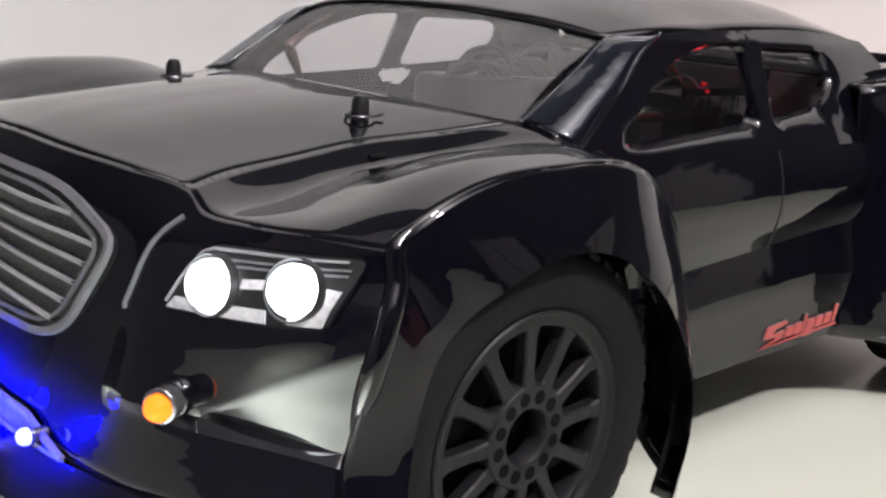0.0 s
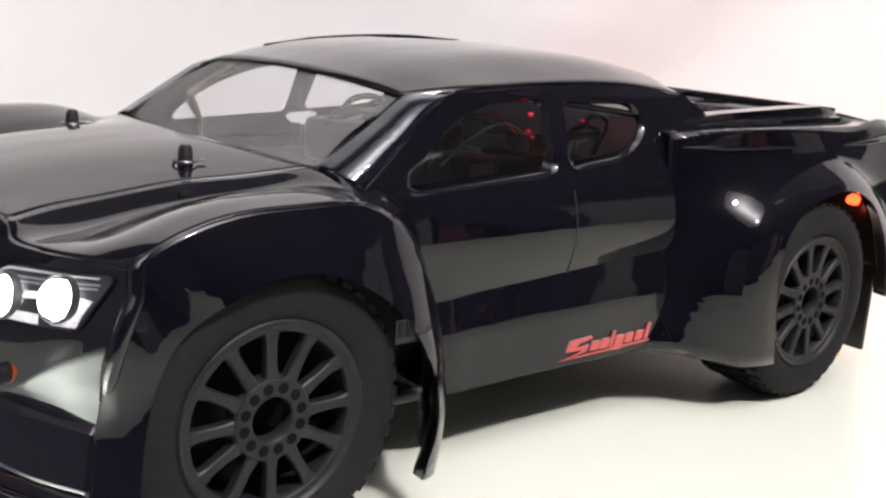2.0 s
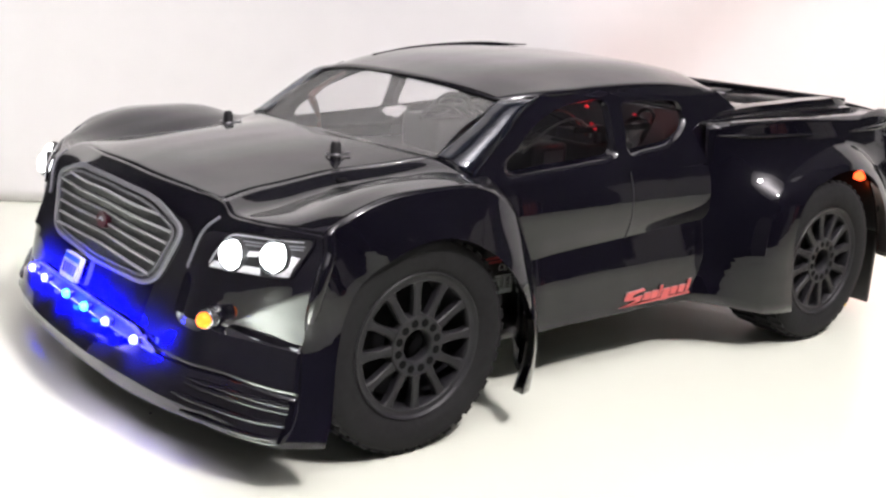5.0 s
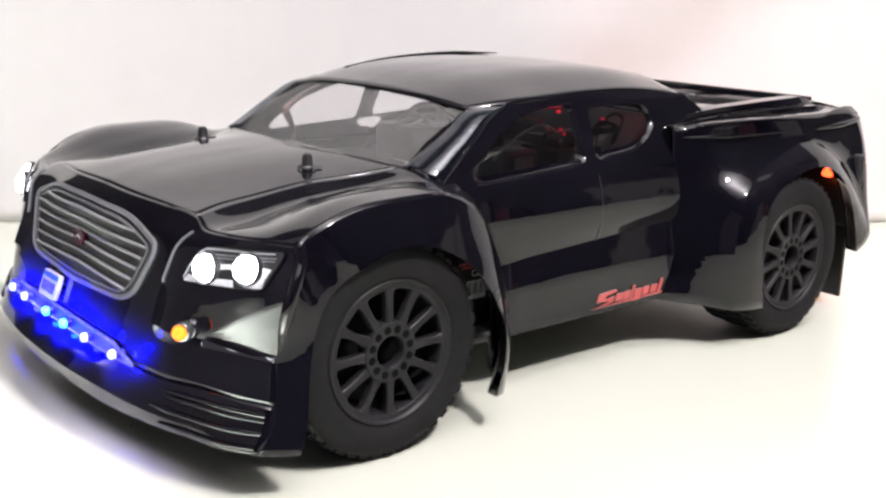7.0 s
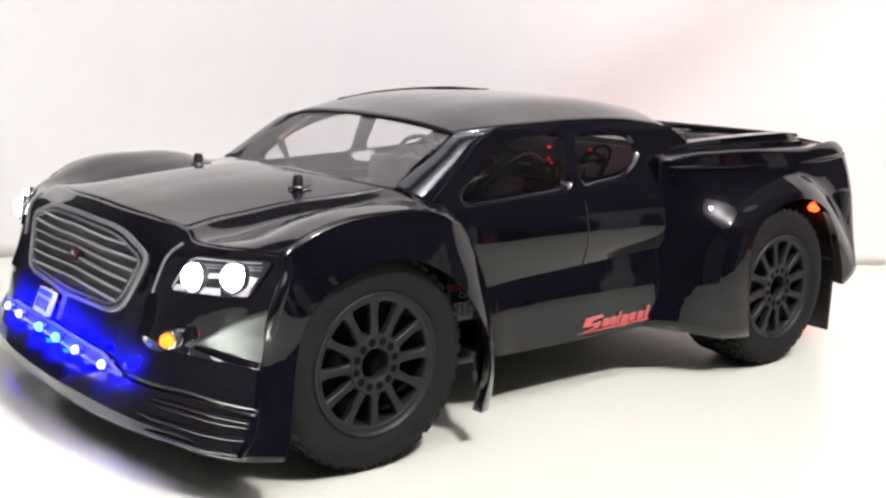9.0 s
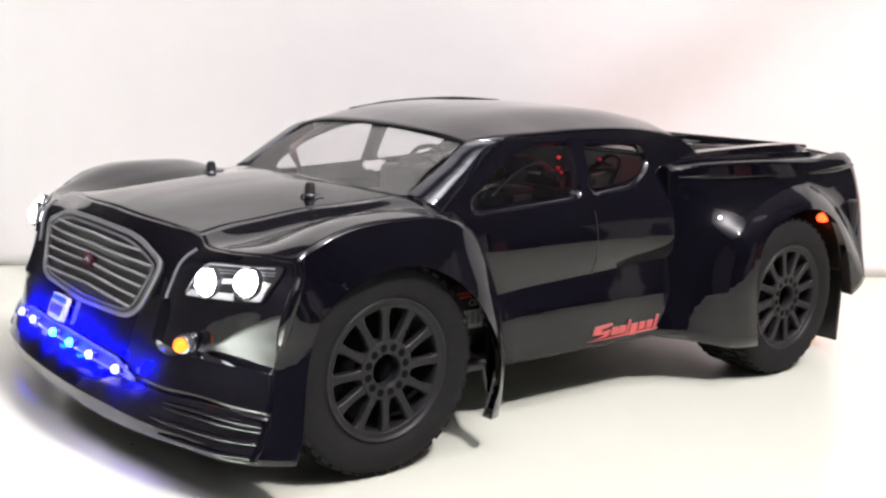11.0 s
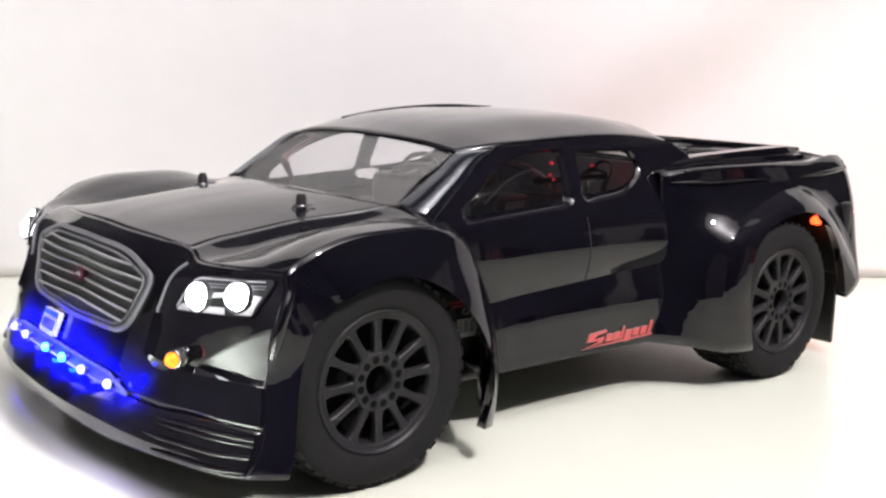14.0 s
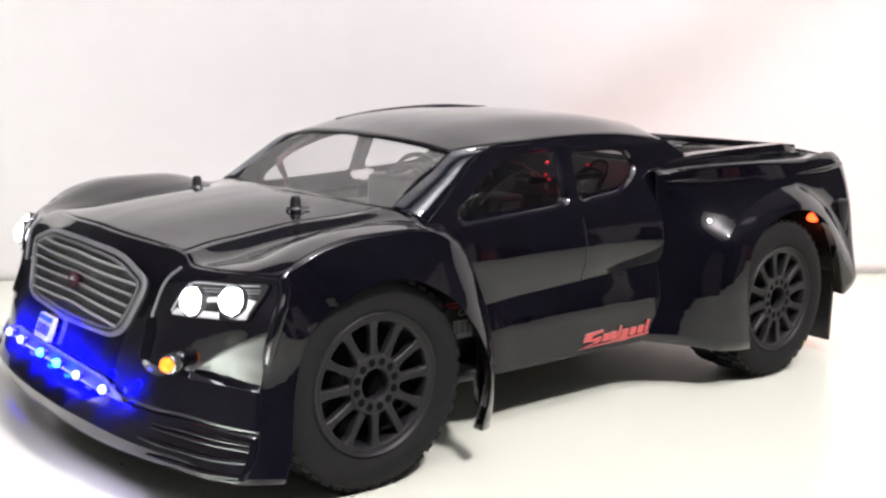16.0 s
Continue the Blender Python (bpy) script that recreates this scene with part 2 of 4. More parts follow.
def rounded(points, radius, steps=5):
    """A closed 2D outline with its corners rounded."""
    out = []
    count = len(points)
    for i in range(count):
        p, a, b = Vector(points[i]), Vector(points[i - 1]), Vector(points[(i + 1) % count])
        r = radius[i] if isinstance(radius, (list, tuple)) else radius
        da, db = (a - p), (b - p)
        ra, rb = min(r, da.length * 0.45), min(r, db.length * 0.45)
        s, e = p + da.normalized() * ra, p + db.normalized() * rb
        for k in range(steps + 1):
            t = k / steps
            q = s * (1 - t) ** 2 + p * 2 * t * (1 - t) + e * t**2
            out.append((q.x, q.y))
    return out


# ---- the room ----
WALL_FOOT, WALL_WAY, WALL_OUT = Vector((-0.1945, -0.2232, 0)), Vector((-0.837, 0.547, 0)), Vector((0.547, 0.837, 0))


def room_spot(along, out, z):
    return WALL_FOOT + along * WALL_WAY + out * WALL_OUT + Vector((0, 0, z))


def slab(name, a0, a1, o0, o1, z0, z1, mat, label, category, bevel=0.0):
    """A plain slab laid along the back wall's direction."""
    bm = bmesh.new()
    turn = Matrix((( WALL_WAY.x, WALL_OUT.x, 0, WALL_FOOT.x), (WALL_WAY.y, WALL_OUT.y, 0, WALL_FOOT.y), (0, 0, 1, 0), (0, 0, 0, 1)))
    box(bm, (a0, o0, z0), (a1, o1, z1), turn, bevel)
    bmesh.ops.recalc_face_normals(bm, faces=bm.faces)
    ob = mesh_object(name, bm, mat, smooth=False)
    return tagged(ob, label, category, kind="structure")


slab("table_top", -0.72, 1.3, -0.02, 1.7, -0.03, 0.0, TABLE, "white glossy laminate table top under the model truck", "table top", 0.002)


def buckle(a, z):
    """The sheet on the wall lies a few millimetres lower below a slanting fold."""
    s = -0.545 * (a - 0.165) + 0.838 * (z - 0.162)
    t = min(1.0, max(0.0, (s + 0.045) / 0.10))
    return -0.017 * (1 - t * t * (3 - 2 * t))


def backdrop():
    """The white sheet that stands behind the table, with a slight buckle to one side; the room is dark above it."""
    bm = bmesh.new()
    grid = []
    for i in range(201):
        a = -0.52 + 2.1 * i / 200
        grid.append([room_spot(a, buckle(a, z), z) for z in (0.0005 + 0.68 * j / 60 for j in range(61))])
    grid_mesh(bm, grid, scale=1)
    bmesh.ops.recalc_face_normals(bm, faces=bm.faces)
    ob = mesh_object("backdrop", bm, WALL)
    mod = ob.modifiers.new("wall", "SOLIDIFY")
    mod.thickness, mod.offset = 0.003, -1
    return tagged(ob, "plain white sheet standing behind the table", "backdrop", kind="structure")


wall = backdrop()
slab("wall_back", -1.5, 1.6, -0.10, -0.05, -0.8, 2.4, ROOM, "dim wall behind the white sheet", "wall")
bm = bmesh.new()
for a, z, wide, turn in ((-0.004, 0.1835, 0.0042, 0.35), (0.0015, 0.1848, 0.0025, 0.6), (-0.0065, 0.1822, 0.002, -0.2)):
    mid = room_spot(-0.0075 + a, buckle(-0.0075 + a, z) + 0.0003, z)
    prism(bm, [(-wide, -0.0003), (0, -0.0006), (wide, 0.0002), (0, 0.0005)], 0.0002, lambda u, v, w: mid + WALL_WAY * (u * math.cos(turn)) + Vector((0, 0, u * math.sin(turn) + v)) + WALL_OUT * w)
bmesh.ops.recalc_face_normals(bm, faces=bm.faces)
part("scuff_mark", bm, SCUFF, wall, "small grey scuff on the sheet", smooth=False)
slab("ceiling", -1.5, 1.6, -0.05, 2.8, 2.4, 2.45, CEILING, "plain pale ceiling over the table", "ceiling")
slab("wall_front", -1.5, 1.6, 2.8, 2.85, -0.8, 2.4, ROOM, "dim wall on the far side of the room", "wall")
slab("wall_right", -1.55, -1.5, -0.05, 2.8, -0.8, 2.4, SIDE, "grey side wall of the room", "wall")
slab("wall_left", 1.6, 1.65, -0.05, 2.8, -0.8, 2.4, ROOM, "dim side wall of the room", "wall")
slab("floor", -1.5, 1.6, -0.05, 2.8, -0.85, -0.8, ROOM, "dark floor under the table", "floor")

# colours of the unseen blocks added to be mirrored in the truck's sides
REFLECT_GREY = material("reflected_grey", (0.26, 0.25, 0.24), 0.5, grain=0.05, grain_scale=10)
REFLECT_RED = material("reflected_red", (0.2, 0.05, 0.04), 0.6, grain=0.1, grain_scale=10)


def cupboard(out0, out1, z0, z1, mat, label):
    """An added block out of view by the side wall, for the paint to reflect: body, two front panels with a gap, plinth.
    """
    base = tagged(new("cupboard"), label, "cupboard", "cupboards along the side wall")
    mid = (out0 + out1) / 2
    turn = Matrix(((WALL_WAY.x, WALL_OUT.x, 0, WALL_FOOT.x), (WALL_WAY.y, WALL_OUT.y, 0, WALL_FOOT.y), (0, 0, 1, 0), (0, 0, 0, 1)))
    for name, lo, hi, paint in (("reflection_body", (1.40, out0, z0), (1.60, out1, z1), ROOM), ("reflection_panel", (1.38, out0 + 0.006, z0 + 0.05), (1.40, mid - 0.004, z1 - 0.006), mat), ("reflection_panel", (1.38, mid + 0.004, z0 + 0.05), (1.40, out1 - 0.006, z1 - 0.006), mat)):
        bm = bmesh.new()
        box(bm, lo, hi, turn, 0.003)
        bmesh.ops.recalc_face_normals(bm, faces=bm.faces)
        part(name, bm, paint, base, smooth=False)


cupboard(0.35, 0.62, -0.8, 0.42, REFLECT_GREY, "grey block out of view, added for its reflection in the paint")
cupboard(0.80, 1.02, -0.8, 0.30, REFLECT_RED, "dull red block out of view, added for its reflection in the paint")
cupboard(1.10, 1.50, -0.8, 0.55, REFLECT_GREY, "grey block out of view, added for its reflection in the paint")

# ---- the truck: body shell ----
truck = tagged(new("model_truck"), "glossy black model pickup truck with lit lamps on a white table", "model truck")

HOOD = [
    [(1.26, 0, 1.300), (1.24, 0.35, 1.295), (1.17, 0.65, 1.280), (1.10, 0.88, 1.265)],
    [(1.40, 0, 1.295), (1.39, 0.35, 1.286), (1.36, 0.62, 1.255), (1.33, 0.80, 1.230)],
    [(1.65, 0, 1.280), (1.65, 0.35, 1.266), (1.63, 0.60, 1.232), (1.62, 0.74, 1.205)],
    [(1.95, 0, 1.250), (1.95, 0.35, 1.236), (1.93, 0.62, 1.200), (1.92, 0.77, 1.175)],
    [(2.18, 0, 1.215), (2.18, 0.35, 1.202), (2.15, 0.63, 1.175), (2.13, 0.80, 1.155)],
    [(2.36, 0, 1.170), (2.35, 0.35, 1.160), (2.31, 0.62, 1.150), (2.27, 0.85, 1.135)],
]
FENDER = [
    [(1.09, 0.97, 1.258), (1.06, 1.15, 1.205), (1.04, 1.34, 1.16), (1.04, 1.45, 1.100)],
    [(1.30, 0.90, 1.200), (1.27, 1.12, 1.225), (1.22, 1.34, 1.238), (1.20, 1.47, 1.215)],
    [(1.60, 0.83, 1.155), (1.58, 1.05, 1.215), (1.56, 1.32, 1.262), (1.55, 1.48, 1.248)],
    [(1.90, 0.87, 1.120), (1.88, 1.08, 1.165), (1.86, 1.32, 1.225), (1.85, 1.48, 1.222)],
    [(2.10, 0.92, 1.100), (2.08, 1.12, 1.118), (2.05, 1.32, 1.155), (2.02, 1.48, 1.158)],
    [(2.29, 0.97, 1.098), (2.26, 1.12, 1.092), (2.20, 1.32, 1.098), (2.10, 1.47, 1.088)],
]
NOSE = [
    [(2.45, 0, 1.085), (2.44, 0.35, 1.075), (2.41, 0.62, 1.05), (2.39, 0.85, 1.04), (2.39, 0.97, 1.03), (2.33, 1.15, 1.03), (2.24, 1.33, 1.03), (2.115, 1.495, 1.02)],
    [(2.47, 0, 0.900), (2.47, 0.35, 0.900), (2.46, 0.65, 0.88), (2.45, 0.85, 0.87), (2.44, 0.97, 0.87), (2.386, 1.16, 0.875), (2.31, 1.345, 0.885), (2.150, 1.52, 0.960)],
    [(2.495, 0, 0.785), (2.495, 0.35, 0.785), (2.49, 0.65, 0.775), (2.475, 0.85, 0.77), (2.472, 0.985, 0.765), (2.410, 1.163, 0.672), (2.313, 1.347, 0.775), (2.178, 1.532, 0.905)],
    [(2.53, 0, 0.665), (2.53, 0.35, 0.665), (2.53, 0.65, 0.665), (2.51, 0.85, 0.665), (2.508, 1.00, 0.66), (2.402, 1.165, 0.65), (2.292, 1.328, 0.636), (2.210, 1.472, 0.622)],
    [(2.54, 0, 0.635), (2.54, 0.35, 0.635), (2.54, 0.65, 0.635), (2.52, 0.85, 0.635), (2.50, 1.00, 0.63), (2.428, 1.18, 0.625), (2.322, 1.35, 0.612), (2.238, 1.488, 0.600)],
    [(2.60, 0, 0.470), (2.60, 0.35, 0.470), (2.59, 0.65, 0.47), (2.57, 0.85, 0.46), (2.53, 1.02, 0.45), (2.46, 1.20, 0.45), (2.38, 1.38, 0.44), (2.27, 1.53, 0.42)],
]
LIP = [
    [(2.69, 0, 0.405), (2.68, 0.35, 0.40), (2.65, 0.65, 0.39), (2.61, 0.88, 0.38), (2.56, 1.06, 0.37), (2.49, 1.23, 0.36), (2.41, 1.40, 0.35), (2.30, 1.557, 0.345)],
    [(2.73, 0, 0.330), (2.72, 0.35, 0.33), (2.68, 0.65, 0.32), (2.64, 0.88, 0.31), (2.59, 1.06, 0.30), (2.52, 1.23, 0.29), (2.44, 1.40, 0.28), (2.33, 1.565, 0.29)],
    [(2.705, 0, 0.245), (2.695, 0.35, 0.245), (2.665, 0.65, 0.24), (2.625, 0.88, 0.24), (2.58, 1.06, 0.24), (2.515, 1.23, 0.235), (2.46, 1.40, 0.23), (2.37, 1.558, 0.23)],
]
shell("hood", HOOD, PAINT, truck, n=5, m=5, both=True, flip=True)
for side in (False, True):
    rows = [[h[-1]] + f for h, f in zip(HOOD, FENDER)]
    shell("front_fender_top", rows, PAINT, truck, n=5, m=5, sharp_cols=(), flip=True, mirror=side)
brow = [HOOD[-1] + FENDER[-1]]
shell("nose", brow + NOSE, PAINT, truck, n=8, m=8, sharp_rows=(3, 4, 5), flip=True, both=True)
shell("bumper_lip", [NOSE[-1]] + LIP, PAINT, truck, n=4, m=4, sharp_rows=(1, 2), flip=True, both=True)

# outer side of the front fender: from its crest to the lip of the wheel arch
CREST_F = [LIP[2][-1], LIP[0][-1], NOSE[5][-1], NOSE[4][-1], NOSE[1][-1], NOSE[0][-1], FENDER[5][-1], FENDER[4][-1], FENDER[3][-1], FENDER[2][-1], FENDER[1][-1], FENDER[0][-1], (0.93, 1.47, 0.85), (0.88, 1.49, 0.62), (0.875, 1.51, 0.40), (0.94, 1.545, 0.19)]
LIP_F = [(2.20, 1.635, 0.22), (2.16, 1.618, 0.32), (2.14, 1.600, 0.43), (2.11, 1.572, 0.60), (2.06, 1.548, 0.75), (1.99, 1.535, 0.86), (1.93, 1.54, 0.915), (1.83, 1.56, 0.975), (1.71, 1.57, 1.025), (1.52, 1.57, 1.04), (1.31, 1.57, 0.965), (1.15, 1.57, 0.845), (1.035, 1.57, 0.69), (0.975, 1.575, 0.55), (0.965, 1.58, 0.40), (1.03, 1.585, 0.20)]


def arch_rows(crest, lip, dip, centre, inward=0.10):
    """Rows from crest to lip with a shallow swell, and the return behind the lip."""
    rows = [crest]
    for t in (0.3, 0.65):
        row = []
        for a, b in zip(crest, lip):
            q = Vector(a).lerp(Vector(b), t)
            q.y += dip * math.sin(math.pi * t)
            row.append(tuple(q))
        rows.append(row)
    rows.append(lip)
    back = []
    for b in lip:
        q = Vector(b)
        off = Vector((q.x - centre[0], 0, q.z - centre[1])).normalized()
        back.append((q.x + 0.035 * off.x, q.y - inward, q.z + 0.035 * off.z))
    rows.append(back)
    return rows


for side in (False, True):
    shell("front_fender_side", arch_rows(CREST_F, LIP_F, 0.005, (1.57, 0.5)), PAINT, truck, n=4, m=4, sharp_rows=(3,), flip=False, mirror=side)
    back_edge = [(0.95, 1.12, 1.20), (0.82, 1.16, 1.09), (0.74, 1.17, 0.85), (0.72, 1.17, 0.62), (0.72, 1.19, 0.40), (0.74, 1.2, 0.33)]
    front_edge = [FENDER[0][1], FENDER[0][3], CREST_F[12], CREST_F[13], CREST_F[14], CREST_F[15]]
    mid = [tuple(Vector(a).lerp(Vector(b), 0.5) + Vector((0.04, 0, 0))) for a, b in zip(front_edge, back_edge)]
    shell("front_fender_rear", [front_edge, mid, back_edge], PAINT, truck, n=4, m=4, flip=False, mirror=side)

# rounded edge where the nose turns into the side of the fender
for s in (1, -1):
    line = curve_through([FENDER[4][-1], FENDER[5][-1], NOSE[0][-1], NOSE[1][-1], NOSE[2][-1], NOSE[3][-1]], 8)
    bm = bmesh.new()
    tube(bm, [((q.x - 0.012) * U, s * (q.y - 0.018) * U, (q.z - 0.004) * U) for q in line], 0.0030, 14, [min(1, 0.2 + 0.1 * k, 0.3 + 0.15 * (len(line) - 1 - k)) for k in range(len(line))])
    part("fender_edge", bm, PAINT, truck)

# ---- cab ----
ROOF = [
    [(0.81, 0, 1.605), (0.79, 0.3, 1.598), (0.75, 0.6, 1.577), (0.67, 0.86, 1.538)],
    [(0.45, 0, 1.683), (0.45, 0.3, 1.676), (0.45, 0.62, 1.648), (0.45, 0.940, 1.566)],
    [(0.05, 0, 1.724), (0.05, 0.3, 1.718), (0.05, 0.65, 1.690), (0.05, 0.932, 1.584)],
    [(-0.35, 0, 1.733), (-0.35, 0.3, 1.727), (-0.35, 0.65, 1.702), (-0.35, 0.922, 1.598)],
    [(-0.72, 0, 1.720), (-0.72, 0.3, 1.714), (-0.72, 0.65, 1.688), (-0.72, 0.919, 1.594)],
    [(-1.08, 0, 1.672), (-1.08, 0.3, 1.666), (-1.07, 0.63, 1.642), (-1.08, 0.90, 1.560)],
]
shell("roof", ROOF, PAINT, truck, n=5, m=5, both=True, flip=False)


def side_y(x, z):
    """How far out the upper side of the cab lies."""
    return 1.125 - 0.46 * (z - 1.19) - 0.35 * max(0.0, z - 1.54) - 0.05 * max(0.0, -x - 0.6) - 0.15 * max(0.0, x - 0.72)


def by_angle(outline, centre, angles):
    """Where rays from the centre leave a closed outline."""
    out = []
    for ang in angles:
        d = (math.cos(ang), math.sin(ang))
        best = None
        for a, b in zip(outline, outline[1:] + outline[:1]):
            ex, ez = b[0] - a[0], b[1] - a[1]
            det = d[0] * -ez + d[1] * ex
            if abs(det) < 1e-9:
                continue
            rx, rz = a[0] - centre[0], a[1] - centre[1]
            t = (rx * -ez + rz * ex) / det
            s = (d[0] * rz - d[1] * rx) / det
            if t > 0 and -1e-6 <= s <= 1 + 1e-6 and (best is None or t < best):
                best = t
        out.append((centre[0] + d[0] * best, centre[1] + d[1] * best))
    return out


WINDOW_FRONT = rounded([(0.78, 1.188), (-0.035, 1.235), (-0.05, 1.538), (0.28, 1.522), (0.57, 1.41), (0.76, 1.25)], [0.04, 0.05, 0.05, 0.2, 0.15, 0.05])
WINDOW_REAR = rounded([(-0.14, 1.245), (-0.56, 1.285), (-0.72, 1.40), (-0.66, 1.515), (-0.165, 1.522)], [0.05, 0.1, 0.1, 0.1, 0.05])
CELL_FRONT = [(1.0, 1.13), (-0.105, 1.15), (-0.105, 1.590), (0.05, 1.584), (0.25, 1.576), (0.45, 1.563), (0.617, 1.486), (0.75, 1.385), (0.882, 1.283), (1.015, 1.182)]
FAR_SHIFT = 0.085
CELL_REAR = [(-0.105, 1.15), (-0.86, 1.15), (-1.33, 1.40), (-1.08, 1.560), (-0.72, 1.593), (-0.35, 1.597), (-0.105, 1.590)]


def pale_opening(x, z):
    """The ragged opening added to the far door, where the lit sheet behind shows as a pale patch."""
    a = math.atan2(z - 1.197, x + 0.115)
    edge = 1 + 0.22 * math.sin(3 * a + 1) + 0.16 * math.sin(7 * a)
    return ((x + 0.115) / 0.105) ** 2 + ((z - 1.197) / 0.042) ** 2 < edge


def side_panel(window, cell, mirror, name):
    """The painted frame round a side window, with the turned-in edge of the opening, and its pane."""
    if mirror:
        window = [(x + FAR_SHIFT * max(0.0, 1 - abs(x + 0.105) / 0.45), z) for x, z in window]
        cell = [(x + FAR_SHIFT * max(0.0, 1 - abs(x + 0.105) / 0.45), z) for x, z in cell]
    xs, zs = [p[0] for p in window], [p[1] for p in window]
    centre = ((min(xs) + max(xs)) / 2, (min(zs) + max(zs)) / 2)
    corners = [math.atan2(p[1] - centre[1], p[0] - centre[0]) for p in cell]
    angles = sorted({round(2 * math.pi * k / 144 - math.pi, 4) for k in range(144)} | {round(a, 4) for a in corners})
    inner, outer = by_angle(window, centre, angles), by_angle(cell, centre, angles)
    rows = []
    for t, into in ((1.0, 0.0), (0.88, 0.0), (0.76, 0.0), (0.64, 0.0), (0.52, 0.0), (0.40, 0.0), (0.28, 0.0), (0.16, 0.0), (0.07, 0.0), (0.0, 0.010), (-0.025, 0.036)):
        row = []
        for a, b in zip(inner, outer):
            x, z = a[0] + (b[0] - a[0]) * t, a[1] + (b[1] - a[1]) * t
            if t < 0:
                x, z = a[0] + (centre[0] - a[0]) * 0.04, a[1] + (centre[1] - a[1]) * 0.07
            # bevelled sill under the opening
            sill = 0.0 if mirror else max(0.0, min(1.0, (centre[1] - a[1] - 0.05) / 0.05)) * max(0.0, min(1.0, (0.32 - t) / 0.32))
            y = side_y(x, z) - into - 0.022 * sill
            row.append((x, y, z))
        rows.append(row)
    bm = bmesh.new()
    grid_mesh(bm, rows, flip=True, mirror=mirror, closed=True)
    cut_out = [f for f in bm.faces if mirror and pale_opening(f.calc_center_median().x / U, f.calc_center_median().z / U)]
    spot = bmesh.new()
    for f in cut_out:
        spot.faces.new([spot.verts.new(v.co) for v in f.verts])
    bmesh.ops.delete(bm, geom=cut_out, context="FACES")
    ob = part(name, bm, PAINT, truck)
    if cut_out:
        bmesh.ops.remove_doubles(spot, verts=spot.verts, dist=1e-6)
        part("pale_opening", spot, CLEAR, ob, "ragged clear opening, added to show a pale patch").visible_shadow = False
    else:
        spot.free()
    bm = bmesh.new()
    k = -1 if mirror else 1
    ring = [bm.verts.new((q[0] * U, k * (q[1] + 0.012) * U, q[2] * U)) for q in rows[-1]]
    mid = bm.verts.new((centre[0] * U, k * (side_y(*centre) - 0.03) * U, centre[1] * U))
    for i in range(len(ring)):
        bm.faces.new((ring[i], ring[(i + 1) % len(ring)], mid))
    pane = part("side_window", bm, CLEAR, ob, "clear plastic side window")
    pane.visible_shadow = False


for side in (False, True):
    side_panel(WINDOW_FRONT, CELL_FRONT, side, "front_door_frame")
    side_panel(WINDOW_REAR, CELL_REAR, side, "rear_door_frame")
    # windscreen pillar, from the glass edge round to the door frame
    glass_edge = [(1.10, 0.88, 1.265), (0.957, 0.873, 1.356), (0.813, 0.867, 1.447), (0.67, 0.86, 1.538), (0.56, 0.875, 1.556)]
    mid_edge = [(1.082, 1.045, 1.236), (0.934, 1.034, 1.332), (0.791, 1.013, 1.430), (0.651, 0.974, 1.522), (0.48, 0.945, 1.560)]
    door_edge = [(x, side_y(x, z), z) for x, z in ((1.015, 1.182), (0.882, 1.283), (0.75, 1.385), (0.617, 1.486), (0.45, 1.563))]
    swell_edge = [tuple(Vector(a).lerp(Vector(b), 0.45) + Vector((0.003, 0.010, 0.004))) for a, b in zip(mid_edge, door_edge)]
    shell("windscreen_pillar", [glass_edge, mid_edge, swell_edge, door_edge], CRINKLE, truck, n=6, m=5, mirror=side, flip=True)
    shell("cowl_corner", [[HOOD[0][3], FENDER[0][0], FENDER[0][1]], [(1.082, 1.045, 1.236), (1.03, 1.088, 1.185), (0.99, 1.12, 1.16)], [(1.015, side_y(1.015, 1.182), 1.182), (0.95, 1.14, 1.13), (0.90, 1.15, 1.1)]], PAINT, truck, mirror=side, flip=True)

# windscreen
top, low = ROOF[0], HOOD[0]
WIND = [low, [((a[0] + b[0]) / 2 + 0.03, a[1] * 0.5 + b[1] * 0.5, (a[2] + b[2]) / 2 + 0.012) for a, b in zip(low, top)], top]
windscreen = shell("windscreen", [[(x - 0.012, y * 0.985, z - 0.012) for x, y, z in r] for r in WIND], SCREEN, truck, n=5, m=5, both=True, flip=True, thick=0, label="clear plastic windscreen with grey reflected haze mixed into its colour")
windscreen.visible_shadow = False
# rear of the cab
REAR = [ROOF[-1], [(-1.17, 0, 1.52), (-1.17, 0.3, 1.51), (-1.16, 0.6, 1.50), (-1.14, 0.885, 1.485)], [(-1.33, 0, 1.39), (-1.33, 0.3, 1.39), (-1.33, 0.6, 1.39), (-1.31, 0.90, 1.39)]]
grid = sheet(REAR, 6, 6)
grid = [[Vector((q[0], -q[1], q[2])) for q in r[:0:-1]] + r for r in grid]
bm, pane = bmesh.new(), bmesh.new()
for i in range(len(grid) - 1):
    for j in range(len(grid[0]) - 1):
        quad = (grid[i][j], grid[i][j + 1], grid[i + 1][j + 1], grid[i + 1][j])
        open_here = 2 <= i <= 10 and 5 <= j <= len(grid[0]) - 7
        target = pane if open_here else bm
        target.faces.new([target.verts.new(q * U) for q in quad])
for one in (bm, pane):
    bmesh.ops.remove_doubles(one, verts=one.verts, dist=1e-6)
    bmesh.ops.recalc_face_normals(one, faces=one.faces)
cab_rear = part("cab_rear", bm, PAINT, truck)
part("rear_window", pane, CLEAR, cab_rear, "clear plastic rear window").visible_shadow = False

